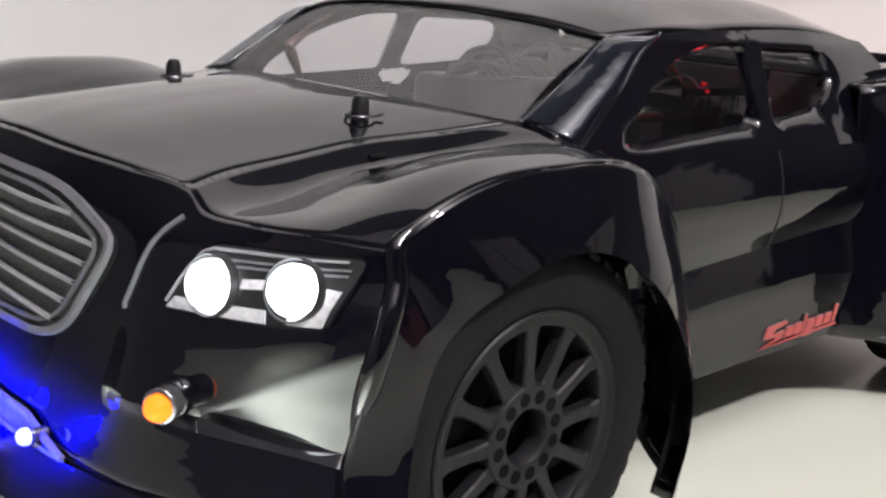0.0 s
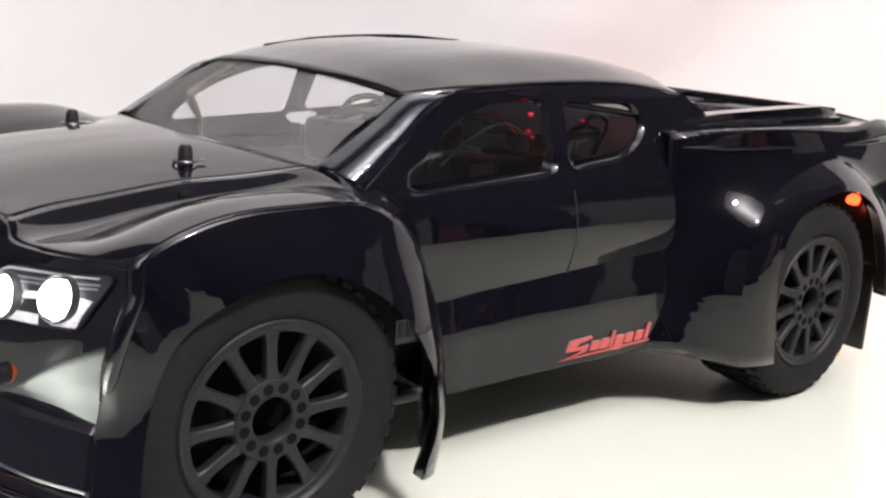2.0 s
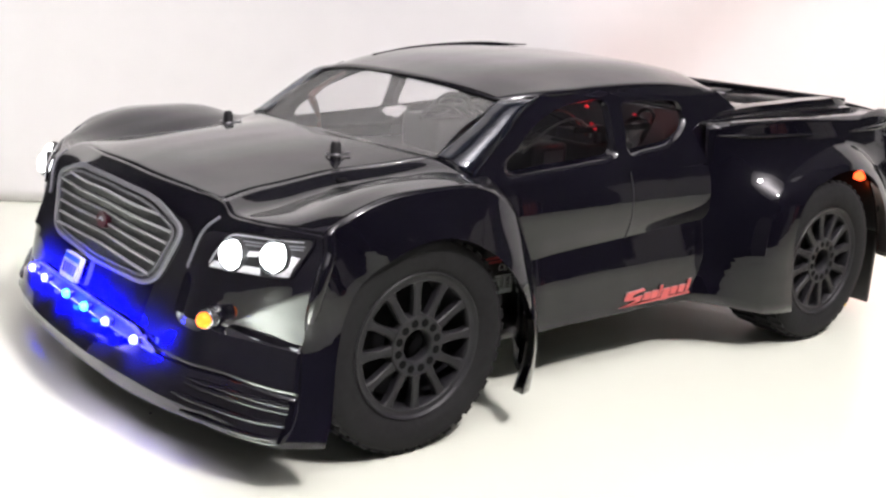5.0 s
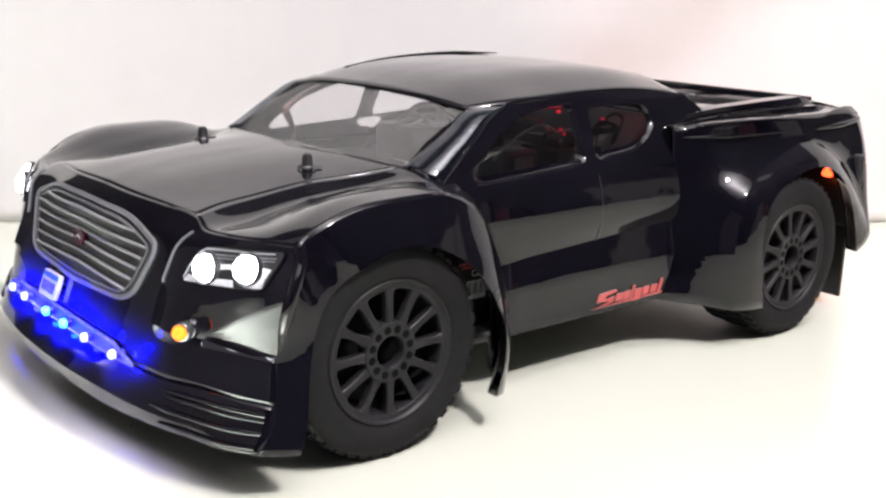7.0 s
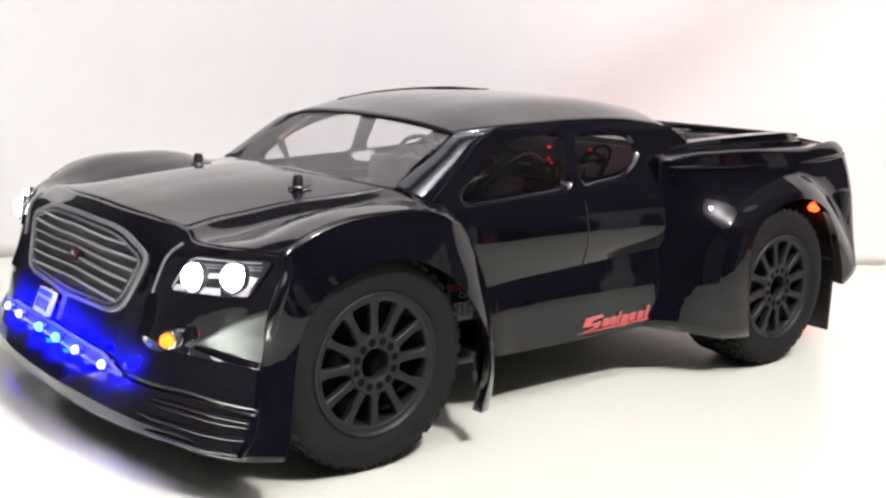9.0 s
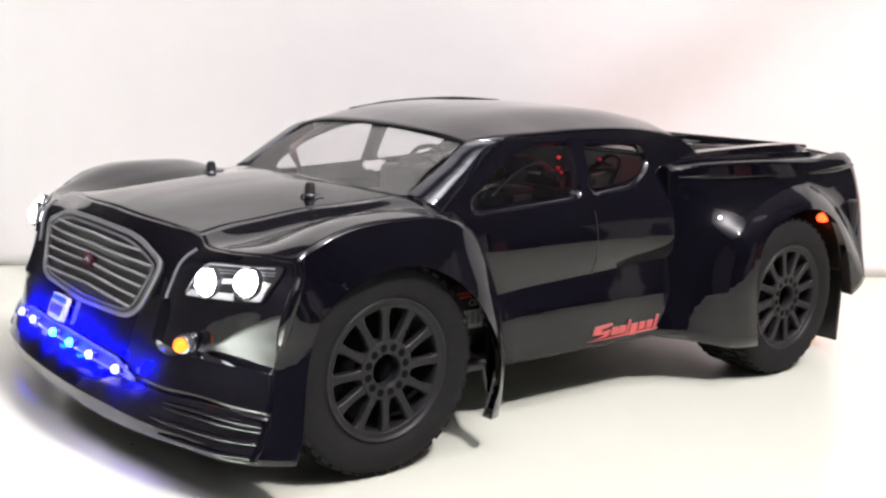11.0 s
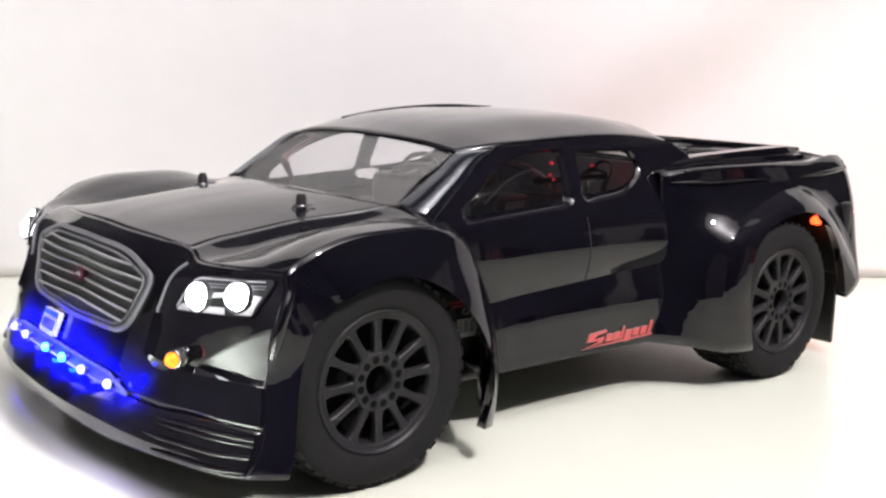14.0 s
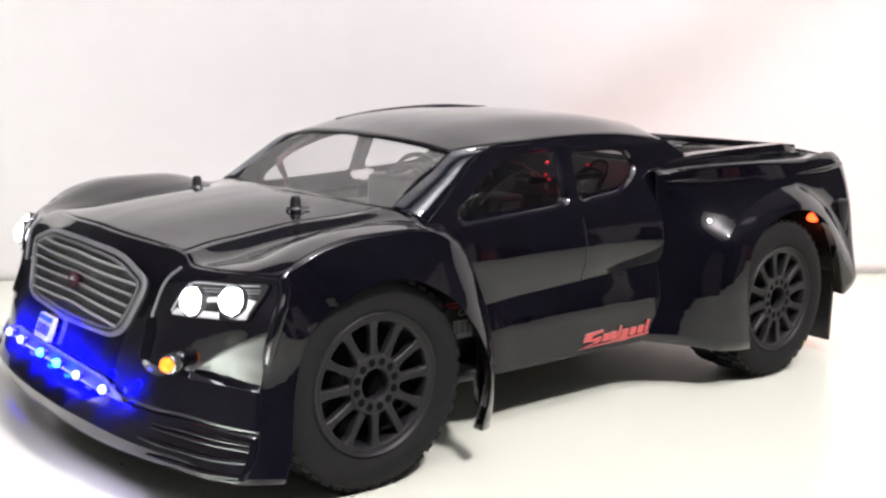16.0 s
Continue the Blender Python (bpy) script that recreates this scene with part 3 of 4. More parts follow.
# ---- doors and sill ----
DOOR_Z = [(1.15, 1.143), (1.06, 1.172), (0.97, 1.187), (0.87, 1.180), (0.765, 1.150), (0.60, 1.192), (0.33, 1.19)]
DOOR = []
for x, grow in ((1.0, 0.0), (0.74, 0.0), (0.45, 0.0), (0.1, 0.0), (-0.25, 0.0), (-0.55, 0.0), (-0.80, 0.01)):
    DOOR.append([(x, y - 0.15 * max(0.0, x - 0.72) + grow + (0.02 if z < 0.58 else 0) * abs(x), z - (0.06 * x if z == 0.765 else 0)) for z, y in DOOR_Z])
# below the belt the door starts behind the edge of the front fender
DOOR[0] = [(0.70 if p[2] < 0.8 else 0.84 if p[2] < 0.9 else 1.0, p[1], p[2]) for p in DOOR[0]]
DOOR[1] = [(0.62 if p[2] < 0.8 else 0.68 if p[2] < 0.9 else 0.74, p[1], p[2]) for p in DOOR[1]]
for side in (False, True):
    shell("door_side", DOOR, PAINT, truck, n=4, m=5, sharp_cols=(4, 5), mirror=side, flip=True, thick=0)

# ---- bed side and rear fender ----
LIP_R = [(-1.30, 1.535, 0.25), (-1.24, 1.54, 0.55), (-1.225, 1.54, 0.75), (-1.275, 1.535, 0.91), (-1.41, 1.52, 1.03), (-1.60, 1.52, 1.09), (-1.83, 1.52, 1.11), (-2.07, 1.52, 1.03), (-2.23, 1.52, 0.87), (-2.335, 1.52, 0.66), (-2.41, 1.51, 0.46)]
CREST_R = [(-1.05, 1.490, 0.26), (-1.01, 1.487, 0.60), (-1.06, 1.470, 0.85), (-1.12, 1.45, 0.99), (-1.30, 1.39, 1.10), (-1.60, 1.365, 1.20), (-1.95, 1.37, 1.25), (-2.20, 1.39, 1.15), (-2.41, 1.43, 0.92), (-2.53, 1.46, 0.74), (-2.585, 1.50, 0.57)]
TOP_R = [(-0.64, 1.21, 0.33), (-0.72, 1.15, 0.62), (-0.77, 1.14, 0.87), (-0.80, 1.12, 1.12), (-0.82, 1.09, 1.375), (-1.12, 1.215, 1.402), (-1.57, 1.30, 1.412), (-2.05, 1.315, 1.412), (-2.58, 1.29, 1.405), (-2.66, 1.35, 1.12), (-2.65, 1.41, 0.80)]
MID_R, FLARE_R = [], []
for k, (a, b) in enumerate(zip(TOP_R, CREST_R)):
    a, b = Vector(a), Vector(b)
    if 4 <= k <= 8:  # steep side, flaring a little over the wheel
        MID_R.append(tuple(a.lerp(b, 0.5) + Vector((0, -(0.06 if k > 4 else 0.03) * (b.y - a.y), 0))))
        FLARE_R.append(tuple(a.lerp(b, 0.8) + Vector((0, -(0.06 if k > 4 else 0.03) * (b.y - a.y), 0))))
    else:
        q = a.lerp(b, 0.5)
        q.y -= (0.05, 0.06, 0.06, 0.06, 0, 0, 0, 0, 0, 0.0, 0.0)[k]
        MID_R.append(tuple(q))
        q = a.lerp(b, 0.8)
        q.y -= (0.03, 0.04, 0.04, 0.04, 0, 0, 0, 0, 0, 0.0, 0.0)[k]
        FLARE_R.append(tuple(q))
for side in (False, True):
    rows = [TOP_R, MID_R, FLARE_R] + arch_rows(CREST_R, LIP_R, 0.015, (-1.7, 0.5))
    shell("rear_fender", rows, PAINT, truck, n=4, m=5, sharp_rows=(3, 6), sharp_cols=(4,), mirror=side, flip=False)
    # ledge and rail along the bed
    edge = [TOP_R[4], TOP_R[5], TOP_R[6], TOP_R[7], (-2.34, 1.306, 1.410), TOP_R[8]]
    # from the edge inwards: broad ledge, low step, narrow ledge, high step, crown, drop to the bed
    inn = [(-0.82, 1.05, 1.380), (-1.2, 1.10, 1.408), (-1.7, 1.13, 1.418), (-2.15, 1.13, 1.420), (-2.36, 1.12, 1.419), (-2.50, 1.10, 1.418)]
    step = [(-0.83, 1.047, 1.384), (-1.2, 1.098, 1.420), (-1.7, 1.128, 1.438), (-2.15, 1.127, 1.444), (-2.36, 1.117, 1.442), (-2.50, 1.095, 1.424)]
    ledge = [(-0.83, 0.99, 1.386), (-1.2, 1.005, 1.422), (-1.7, 1.005, 1.440), (-2.15, 1.00, 1.446), (-2.36, 0.99, 1.444), (-2.51, 0.98, 1.426)]
    rise = [(-0.84, 0.988, 1.398), (-1.2, 1.002, 1.448), (-1.7, 1.002, 1.474), (-2.15, 0.997, 1.487), (-2.36, 0.982, 1.486), (-2.53, 0.96, 1.450)]
    crown = [(-0.84, 0.90, 1.40), (-1.2, 0.90, 1.448), (-1.7, 0.90, 1.472), (-2.15, 0.89, 1.487), (-2.36, 0.885, 1.487), (-2.55, 0.88, 1.452)]
    drop = [(-0.84, 0.875, 1.36), (-1.2, 0.875, 1.36), (-1.7, 0.875, 1.37), (-2.15, 0.865, 1.37), (-2.36, 0.86, 1.37), (-2.54, 0.855, 1.37)]
    shell("bed_rail", [edge, inn, step, ledge, rise, crown, drop], PAINT, truck, n=3, m=4, sharp_rows=(1, 2, 3, 4, 5), mirror=side, flip=False)
    # flat end of the bed behind the rails
    end_in = [(-2.40, 0.0, 1.400), (-2.44, 0.86, 1.400), (-2.455, 1.12, 1.416), (-2.55, 1.28, 1.406)]
    end_out = [(-2.60, 0.0, 1.436), (-2.60, 0.86, 1.438), (-2.60, 1.12, 1.420), (-2.585, 1.29, 1.405)]
    shell("bed_end", [end_in, end_out], PAINT, truck, n=3, m=4, mirror=side, flip=False)
bm = bmesh.new()
box(bm, (-0.2635, -0.090, 0.1400), (-0.2585, 0.090, 0.1470), None, 0.0012)
part("tailgate_cap", bm, PAINT, truck)
BED = [[(x, 0, 1.392), (x, 0.45, 1.395), (x, 0.88, 1.395)] for x in (-1.25, -1.6, -2.0, -2.62)]
shell("bed_cover", BED, PAINT, truck, n=3, m=3, both=True, flip=False)
TAIL = [
    [(-2.60, 0, 1.437), (-2.60, 0.5, 1.444), (-2.60, 0.9, 1.446), (-2.585, 1.29, 1.405)],
    [(-2.64, 0, 1.28), (-2.64, 0.5, 1.28), (-2.64, 0.9, 1.275), (-2.63, 1.32, 1.25)],
    [(-2.67, 0, 1.0), (-2.67, 0.5, 1.0), (-2.67, 0.95, 1.0), (-2.662, 1.36, 1.0)],
    [(-2.68, 0, 0.7), (-2.68, 0.5, 0.7), (-2.68, 0.95, 0.7), (-2.65, 1.41, 0.80)],
]
shell("tailgate", TAIL, PAINT, truck, n=4, m=4, both=True, flip=False)

# ---- wheels ----
HUB_Z, WHEEL_TURN = 0.53, 0.03


def make_wheel(at, outward, turn):
    """Tyre with tread blocks, dished rim with twelve spokes, eight lug holes painted as shade and a hub bore."""
    wheel = new("wheel")
    wheel.parent = truck
    wheel.location = Vector(at) * U
    wheel.rotation_euler = (0, 0, 0 if outward > 0 else math.pi)
    w = 0.40  # width inward
    bm = bmesh.new()
    prof = [(0.0, 0.352), (0.012, 0.375), (0.018, 0.42), (0.012, 0.465), (0.002, 0.490), (-0.016, 0.508), (-0.20, 0.514), (-0.37, 0.506), (-0.40, 0.485), (-0.41, 0.43), (-0.40, 0.36), (-0.38, 0.33), (-0.02, 0.33)]
    lathe(bm, [(a * U, r * U) for a, r in prof], (0, 0, 0), (0, 1, 0), 64, close=True)
    bmesh.ops.recalc_face_normals(bm, faces=bm.faces)
    tyre = part("tyre", bm, RUBBER, wheel, "black rubber off-road tyre")
    bm = bmesh.new()
    for k in range(44):
        for row, (y0, y1, shift) in enumerate(((-0.085, -0.012, 0.0), (-0.19, -0.095, 0.5), (-0.30, -0.21, 0.0), (-0.405, -0.32, 0.5))):
            a = 2 * math.pi * (k + shift) / 44
            m = Matrix.Rotation(a, 4, "Y")
            lo = 0.482
            box(bm, (-0.024 * U, y0 * U, lo * U), (0.024 * U, y1 * U, (0.530 if row in (1, 2) else 0.519) * U), m)
    part("tread", bm, RUBBER, tyre, smooth=False)
    bm = bmesh.new()
    barrel = [(0.004, 0.352), (0.010, 0.347), (0.008, 0.341), (-0.004, 0.336), (-0.008, 0.331), (-0.006, 0.309), (-0.012, 0.304), (-0.05, 0.304), (-0.38, 0.310), (-0.38, 0.335), (-0.02, 0.340)]
    lathe(bm, [(a * U, r * U) for a, r in barrel], (0, 0, 0), (0, 1, 0), 64, close=True)
    bmesh.ops.recalc_face_normals(bm, faces=bm.faces)
    rim = part("rim", bm, RIM, wheel, "satin black multi-spoke plastic rim")
    for k in range(12):
        bm = bmesh.new()
        a = 2 * math.pi * k / 12 + turn
        pts = []
        for r, half, y in ((0.13, 0.032, -0.010), (0.155, 0.023, -0.010), (0.20, 0.019, -0.012), (0.27, 0.020, -0.012), (0.295, 0.026, -0.010), (0.310, 0.036, -0.009)):
            pts.append((r, half, y))
        rows = []
        for r, half, y in pts:
            rows.append([Vector((s * half, yy, r)) for s, yy in ((-1, y - 0.04), (-1, y - 0.006), (-0.75, y), (0.75, y), (1, y - 0.006), (1, y - 0.04))])
        m = Matrix.Rotation(a, 3, "Y")
        grid_mesh(bm, [[m @ q for q in r] for r in rows], closed=True)
        bmesh.ops.recalc_face_normals(bm, faces=bm.faces)
        part("spoke", bm, RIM, rim, smooth=False)
    bm = bmesh.new()
    lathe(bm, [(a * U, r * U) for a, r in ((-0.07, 0.148), (-0.014, 0.148), (-0.006, 0.142), (-0.006, 0.083), (-0.012, 0.078), (-0.07, 0.078))], (0, 0, 0), (0, 1, 0), 48, close=True)
    bmesh.ops.recalc_face_normals(bm, faces=bm.faces)
    hub = part("hub", bm, RIM, wheel)
    # solid plugs, coloured as the shade inside the lug holes
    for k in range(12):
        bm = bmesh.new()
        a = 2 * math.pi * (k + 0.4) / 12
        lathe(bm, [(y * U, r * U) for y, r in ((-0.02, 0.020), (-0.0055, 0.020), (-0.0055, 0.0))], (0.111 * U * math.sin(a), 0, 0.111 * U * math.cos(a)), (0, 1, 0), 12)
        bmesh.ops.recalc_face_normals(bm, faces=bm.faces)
        part("lug_hole_shade", bm, HOLE_SHADE, hub)
    # near-black disc closing the wheel, its colour the shade behind the spokes
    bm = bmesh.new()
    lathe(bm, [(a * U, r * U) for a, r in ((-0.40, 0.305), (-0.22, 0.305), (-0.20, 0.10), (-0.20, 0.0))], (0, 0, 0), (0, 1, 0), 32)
    part("wheel_shade_disc", bm, HOLE_SHADE, wheel)
    return wheel


for x in (1.625, -1.625):
    make_wheel((x, 1.505, HUB_Z), 1, WHEEL_TURN if x > 0 else 0.18)
    make_wheel((x, -1.505, HUB_Z), -1, 0.3)

# ---- chassis ----
bm = bmesh.new()
box(bm, (-0.235, -0.075, 0.026), (0.225, 0.075, 0.031), None, 0.002)
part("chassis_plate", bm, DARK, truck)
bm = bmesh.new()
box(bm, (-0.07, -0.115, 0.03), (0.09, 0.115, 0.036), None, 0.002)
part("side_guard", bm, DARK, truck)
for x in (0.1625, -0.1625):
    for s in (-1, 1):
        bm = bmesh.new()
        tube(bm, [(x - 0.015, s * 0.03, 0.04), (x, s * 0.115, 0.048)], 0.005)
        part("suspension_arm", bm, DARK, truck)
        bm = bmesh.new()
        tube(bm, [(x + 0.015, s * 0.05, 0.105), (x + 0.012, s * 0.09, 0.05)], 0.007)
        part("shock_absorber", bm, STEEL, truck)
    bm = bmesh.new()
    tube(bm, [(x, -0.115, 0.053), (x, 0.115, 0.053)], 0.004)
    part("axle", bm, STEEL, truck)

# ---- details on the nose ----
NOSE_GRID = sheet(brow + NOSE, 8, 8, (3, 4, 5))


TRIS = np.array([t for r0, r1 in zip(NOSE_GRID, NOSE_GRID[1:]) for a, b, c, d in zip(r0, r0[1:], r1, r1[1:]) for t in ((a, b, c), (b, d, c))])
TRI_DET = (TRIS[:, 1, 1] - TRIS[:, 0, 1]) * (TRIS[:, 2, 2] - TRIS[:, 0, 2]) - (TRIS[:, 2, 1] - TRIS[:, 0, 1]) * (TRIS[:, 1, 2] - TRIS[:, 0, 2])
TRI_DET[abs(TRI_DET) < 1e-12] = 1e-12


def nose_x(y, z):
    """Where the nose's surface lies ahead at a height and a distance to the side."""
    p, q, r = TRIS[:, 0], TRIS[:, 1], TRIS[:, 2]
    y = abs(y)
    s = ((y - p[:, 1]) * (r[:, 2] - p[:, 2]) - (r[:, 1] - p[:, 1]) * (z - p[:, 2])) / TRI_DET
    t = ((q[:, 1] - p[:, 1]) * (z - p[:, 2]) - (y - p[:, 1]) * (q[:, 2] - p[:, 2])) / TRI_DET
    k = int(np.argmax(np.minimum(np.minimum(s, t), 1 - s - t)))
    return float(p[k, 0] + s[k] * (q[k, 0] - p[k, 0]) + t[k] * (r[k, 0] - p[k, 0]))


def nose_point(y, z, out=0.0):
    """A point on the nose, lifted off it along its normal."""
    e = 0.02
    p = Vector((nose_x(y, z), y, z))
    ty = Vector((nose_x(y + e, z) - nose_x(y - e, z), 2 * e, 0))
    tz = Vector((nose_x(y, z + e) - nose_x(y, z - e), 0, 2 * e))
    n = ty.cross(tz).normalized()
    return p + n * out


def nose_normal(y, z):
    return (nose_point(y, z, 1.0) - nose_point(y, z)).normalized()


def strip(bm, line, half, out, closed=False, place=None):
    """A flat raised bar along a 2D line, laid on a surface: top, two flanks."""
    place = place or nose_point
    count = len(line)
    rows = []
    for i, (y, z) in enumerate(line):
        a = Vector(line[i - 1] if i or closed else line[0])
        b = Vector(line[(i + 1) % count] if i < count - 1 or closed else line[-1])
        d = (b - a).normalized()
        n = Vector((-d.y, d.x))
        rows.append([place(y + s * n.x, z + s * n.y, o) for s, o in ((-half, -0.004), (-half * 0.8, out), (half * 0.8, out), (half, -0.004))])
    if closed:
        rows.append(rows[0])
    grid_mesh(bm, rows)
    bmesh.ops.remove_doubles(bm, verts=bm.verts, dist=1e-7)
    bmesh.ops.recalc_face_normals(bm, faces=bm.faces)


def patch(bm, outline, out, place=None, rings=4):
    """A panel laid on a surface inside a closed 2D outline, lifted a little."""
    place = place or nose_point
    cy, cz = sum(p[0] for p in outline) / len(outline), sum(p[1] for p in outline) / len(outline)
    rows = [[place(p[0], p[1], -0.004) for p in outline]]
    for k in range(rings):
        t = 1 - k / rings
        rows.append([place(cy + (p[0] - cy) * t, cz + (p[1] - cz) * t, out) for p in outline])
    rows.append([place(cy, cz, out)] * len(outline))
    grid_mesh(bm, rows, closed=True)
    bmesh.ops.remove_doubles(bm, verts=bm.verts, dist=1e-7)
    bmesh.ops.recalc_face_normals(bm, faces=bm.faces)


def dense(points, step=0.03, closed=False):
    out = []
    pts = list(points) + ([points[0]] if closed else [])
    for a, b in zip(pts, pts[1:]):
        n = max(1, int(math.dist(a, b) / step))
        out += [(a[0] + (b[0] - a[0]) * k / n, a[1] + (b[1] - a[1]) * k / n) for k in range(n)]
    return out if closed else out + [pts[-1]]


def mesh_weave():
    """Dark mesh with pale woven wire."""
    m = material("grille_mesh", (0.03, 0.03, 0.034), 0.4)
    nodes, links = m.node_tree.nodes, m.node_tree.links
    where, look_up = nodes.new("ShaderNodeTexCoord"), nodes.new("ShaderNodeTexVoronoi")
    look_up.inputs["Scale"].default_value = 900
    ramp = nodes.new("ShaderNodeMapRange")
    ramp.inputs["From Min"].default_value, ramp.inputs["From Max"].default_value = 0.25, 0.6
    ramp.inputs["To Min"].default_value, ramp.inputs["To Max"].default_value = 0.003, 0.045
    links.new(where.outputs["Object"], look_up.inputs["Vector"])
    links.new(look_up.outputs["Distance"], ramp.inputs["Value"])
    links.new(ramp.outputs[0], nodes["Principled BSDF"].inputs["Base Color"])
    return m


MESH = mesh_weave()
REFLECTOR = material("lamp_reflector_print", (0.62, 0.62, 0.65), 0.3, grain=0.5, grain_scale=500)
GREY_TRIM = material("grey_print", (0.16, 0.16, 0.175), 0.35, grain=0.15, grain_scale=300)

# grille: mesh, surround, bars and emblem
GRILLE = rounded([(0.0, 1.095), (0.45, 1.085), (0.775, 0.99), (0.655, 0.745), (0.54, 0.70), (0, 0.675), (-0.54, 0.70), (-0.655, 0.745), (-0.775, 0.99), (-0.45, 1.085)], [0.05, 0.12, 0.06, 0.05, 0.07, 0.05, 0.07, 0.05, 0.06, 0.12], 3)
bm = bmesh.new()
patch(bm, dense(GRILLE, 0.05, True), 0.003, rings=8)
grille = part("grille", bm, MESH, truck, "dark mesh grille with silver bars")
bm = bmesh.new()
strip(bm, dense(GRILLE, 0.05, True), 0.011, 0.016, True)
part("grille_surround", bm, GREY_TRIM, grille)
bm = bmesh.new()
strip(bm, dense([(y * 0.925, 0.888 + (z - 0.888) * 0.87) for y, z in GRILLE], 0.05, True), 0.007, 0.012, True)
part("grille_inner_trim", bm, GREY_TRIM, grille)


def grille_half(z):
    if z > 0.985:
        return 0.70 - (z - 0.985) * 2.6
    return 0.70 - (0.985 - z) * 0.50


for k in range(6):
    z = 1.035 - 0.054 * k
    half = grille_half(z)
    bm = bmesh.new()
    strip(bm, dense([(-half, z - 0.016), (0, z), (half, z - 0.016)], 0.06), 0.006, 0.018)
    part("grille_bar", bm, SILVER, grille)
bm = bmesh.new()
patch(bm, [(0.062 * math.cos(a), 0.885 + 0.042 * math.sin(a)) for a in (2 * math.pi * k / 20 for k in range(20))], 0.03)
emblem = part("emblem", bm, PINK, grille, "small dark red oval emblem")
bm = bmesh.new()
strip(bm, [(-0.028, 0.878), (0.0, 0.897), (0.028, 0.878)], 0.006, 0.036)
part("emblem_mark", bm, SILVER, emblem)

# head lamps
for s in (1, -1):
    corner = [(1.085, 1.05), (1.435, 1.07), (1.425, 0.905), (1.015, 0.882)]
    outline = dense(rounded([(s * y, z) for y, z in corner], 0.03, 3), 0.03, True)
    bm = bmesh.new()
    patch(bm, outline, 0.006, rings=5)
    lamp = part("head_lamp", bm, DARK, truck, "lit twin head lamp with silver reflectors")
    bm = bmesh.new()
    strip(bm, outline, 0.0045, 0.010, True)
    part("lamp_surround", bm, PAINT, lamp)
    bm = bmesh.new()
    strip(bm, dense([(s * 1.030, 0.905), (s * 1.088, 1.026), (s * 1.108, 1.036), (s * 1.40, 1.052)], 0.03), 0.0028, 0.013)
    part("lamp_edge", bm, SILVER, lamp)
    bm = bmesh.new()
    patch(bm, dense([(s * y, z) for y, z in ((1.035, 0.893), (1.055, 0.922), (1.29, 0.934), (1.30, 0.906))], 0.03, True), 0.012)
    part("lamp_reflector", bm, REFLECTOR, lamp)
    bm = bmesh.new()
    patch(bm, dense([(s * y, z) for y, z in ((1.345, 0.912), (1.33, 0.965), (1.36, 0.995), (1.415, 0.99), (1.412, 0.915))], 0.03, True), 0.012)
    part("lamp_reflector", bm, REFLECTOR, lamp)
    for z in (1.030, 1.018):
        bm = bmesh.new()
        strip(bm, dense([(s * 1.10, z - 0.012), (s * 1.41, z + 0.005)], 0.04), 0.003, 0.010)
        part("lamp_rib", bm, GREY_TRIM, lamp)
    bm = bmesh.new()
    patch(bm, dense([(s * y, z) for y, z in ((1.215, 0.968), (1.215, 0.988), (1.265, 0.994), (1.265, 0.974))], 0.03, True), 0.014)
    part("lamp_bridge", bm, REFLECTOR, lamp)
    for y, z in ((1.148, 0.966), (1.333, 0.984)):
        c, n = nose_point(s * y, z, 0.0) * U, nose_normal(s * y, z)
        n = (n + Vector((0.7, 0, 0))).normalized()
        bm = bmesh.new()
        lathe(bm, [(0.0, 0.0076), (0.0025, 0.0075), (0.003, 0.0072), (0.002, 0.007), (0.0, 0.007)], c, n, 28, close=True)
        bmesh.ops.recalc_face_normals(bm, faces=bm.faces)
        bezel = part("bulb_bezel", bm, DARK, lamp)
        bm = bmesh.new()
        lathe(bm, [(0.0, 0.0060), (0.003, 0.0059), (0.0045, 0.0053), (0.0055, 0.0040), (0.0060, 0.0022), (0.0062, 0.0)], c, n, 28)
        bmesh.ops.remove_doubles(bm, verts=bm.verts, dist=1e-6)
        bmesh.ops.recalc_face_normals(bm, faces=bm.faces)
        part("bulb", bm, WHITE_LED, bezel, "lit white bulb")
        spot_light("head_lamp_light", c + n * 0.009, c + n * 0.009 + Vector((0.3, s * 0.17, -0.27)), 14.0, (0.93, 0.96, 1.0), 0.005, 68)
    # pressed strip between lamp and grille
    bm = bmesh.new()
    strip(bm, dense([(s * 0.942, 1.080), (s * 0.878, 0.865), (s * 0.885, 0.852)], 0.03), 0.0045, 0.010)
    part("lamp_crease", bm, GREY_TRIM, lamp)
    # amber indicator in a chrome sleeve
    c, n = (Vector((0.2440, 0.1103, 0.0692)), Vector((0.86, 0.50, 0.0)).normalized()) if s > 0 else (Vector((0.2410, -0.1030, 0.0605)), Vector((0.95, -0.30, 0.0)).normalized())
    bm = bmesh.new()
    lathe(bm, [(-0.010, 0.0024), (0.0015, 0.0024), (0.002, 0.0040), (0.0062, 0.0040), (0.0064, 0.0044), (0.0072, 0.0044), (0.0075, 0.0041), (0.0075, 0.0034), (0.004, 0.0030), (-0.010, 0.0016)], c, n, 24, close=True)
    bmesh.ops.recalc_face_normals(bm, faces=bm.faces)
    sleeve = part("indicator", bm, SLEEVE if s > 0 else CHROME, truck, "amber indicator lamp in a chrome sleeve")
    bm = bmesh.new()
    lathe(bm, [(-0.016, 0.0085), (-0.008, 0.0064), (-0.002, 0.0052), (0.0022, 0.0046), (0.0026, 0.0042), (0.0026, 0.0)], c, n, 24)
    bmesh.ops.recalc_face_normals(bm, faces=bm.faces)
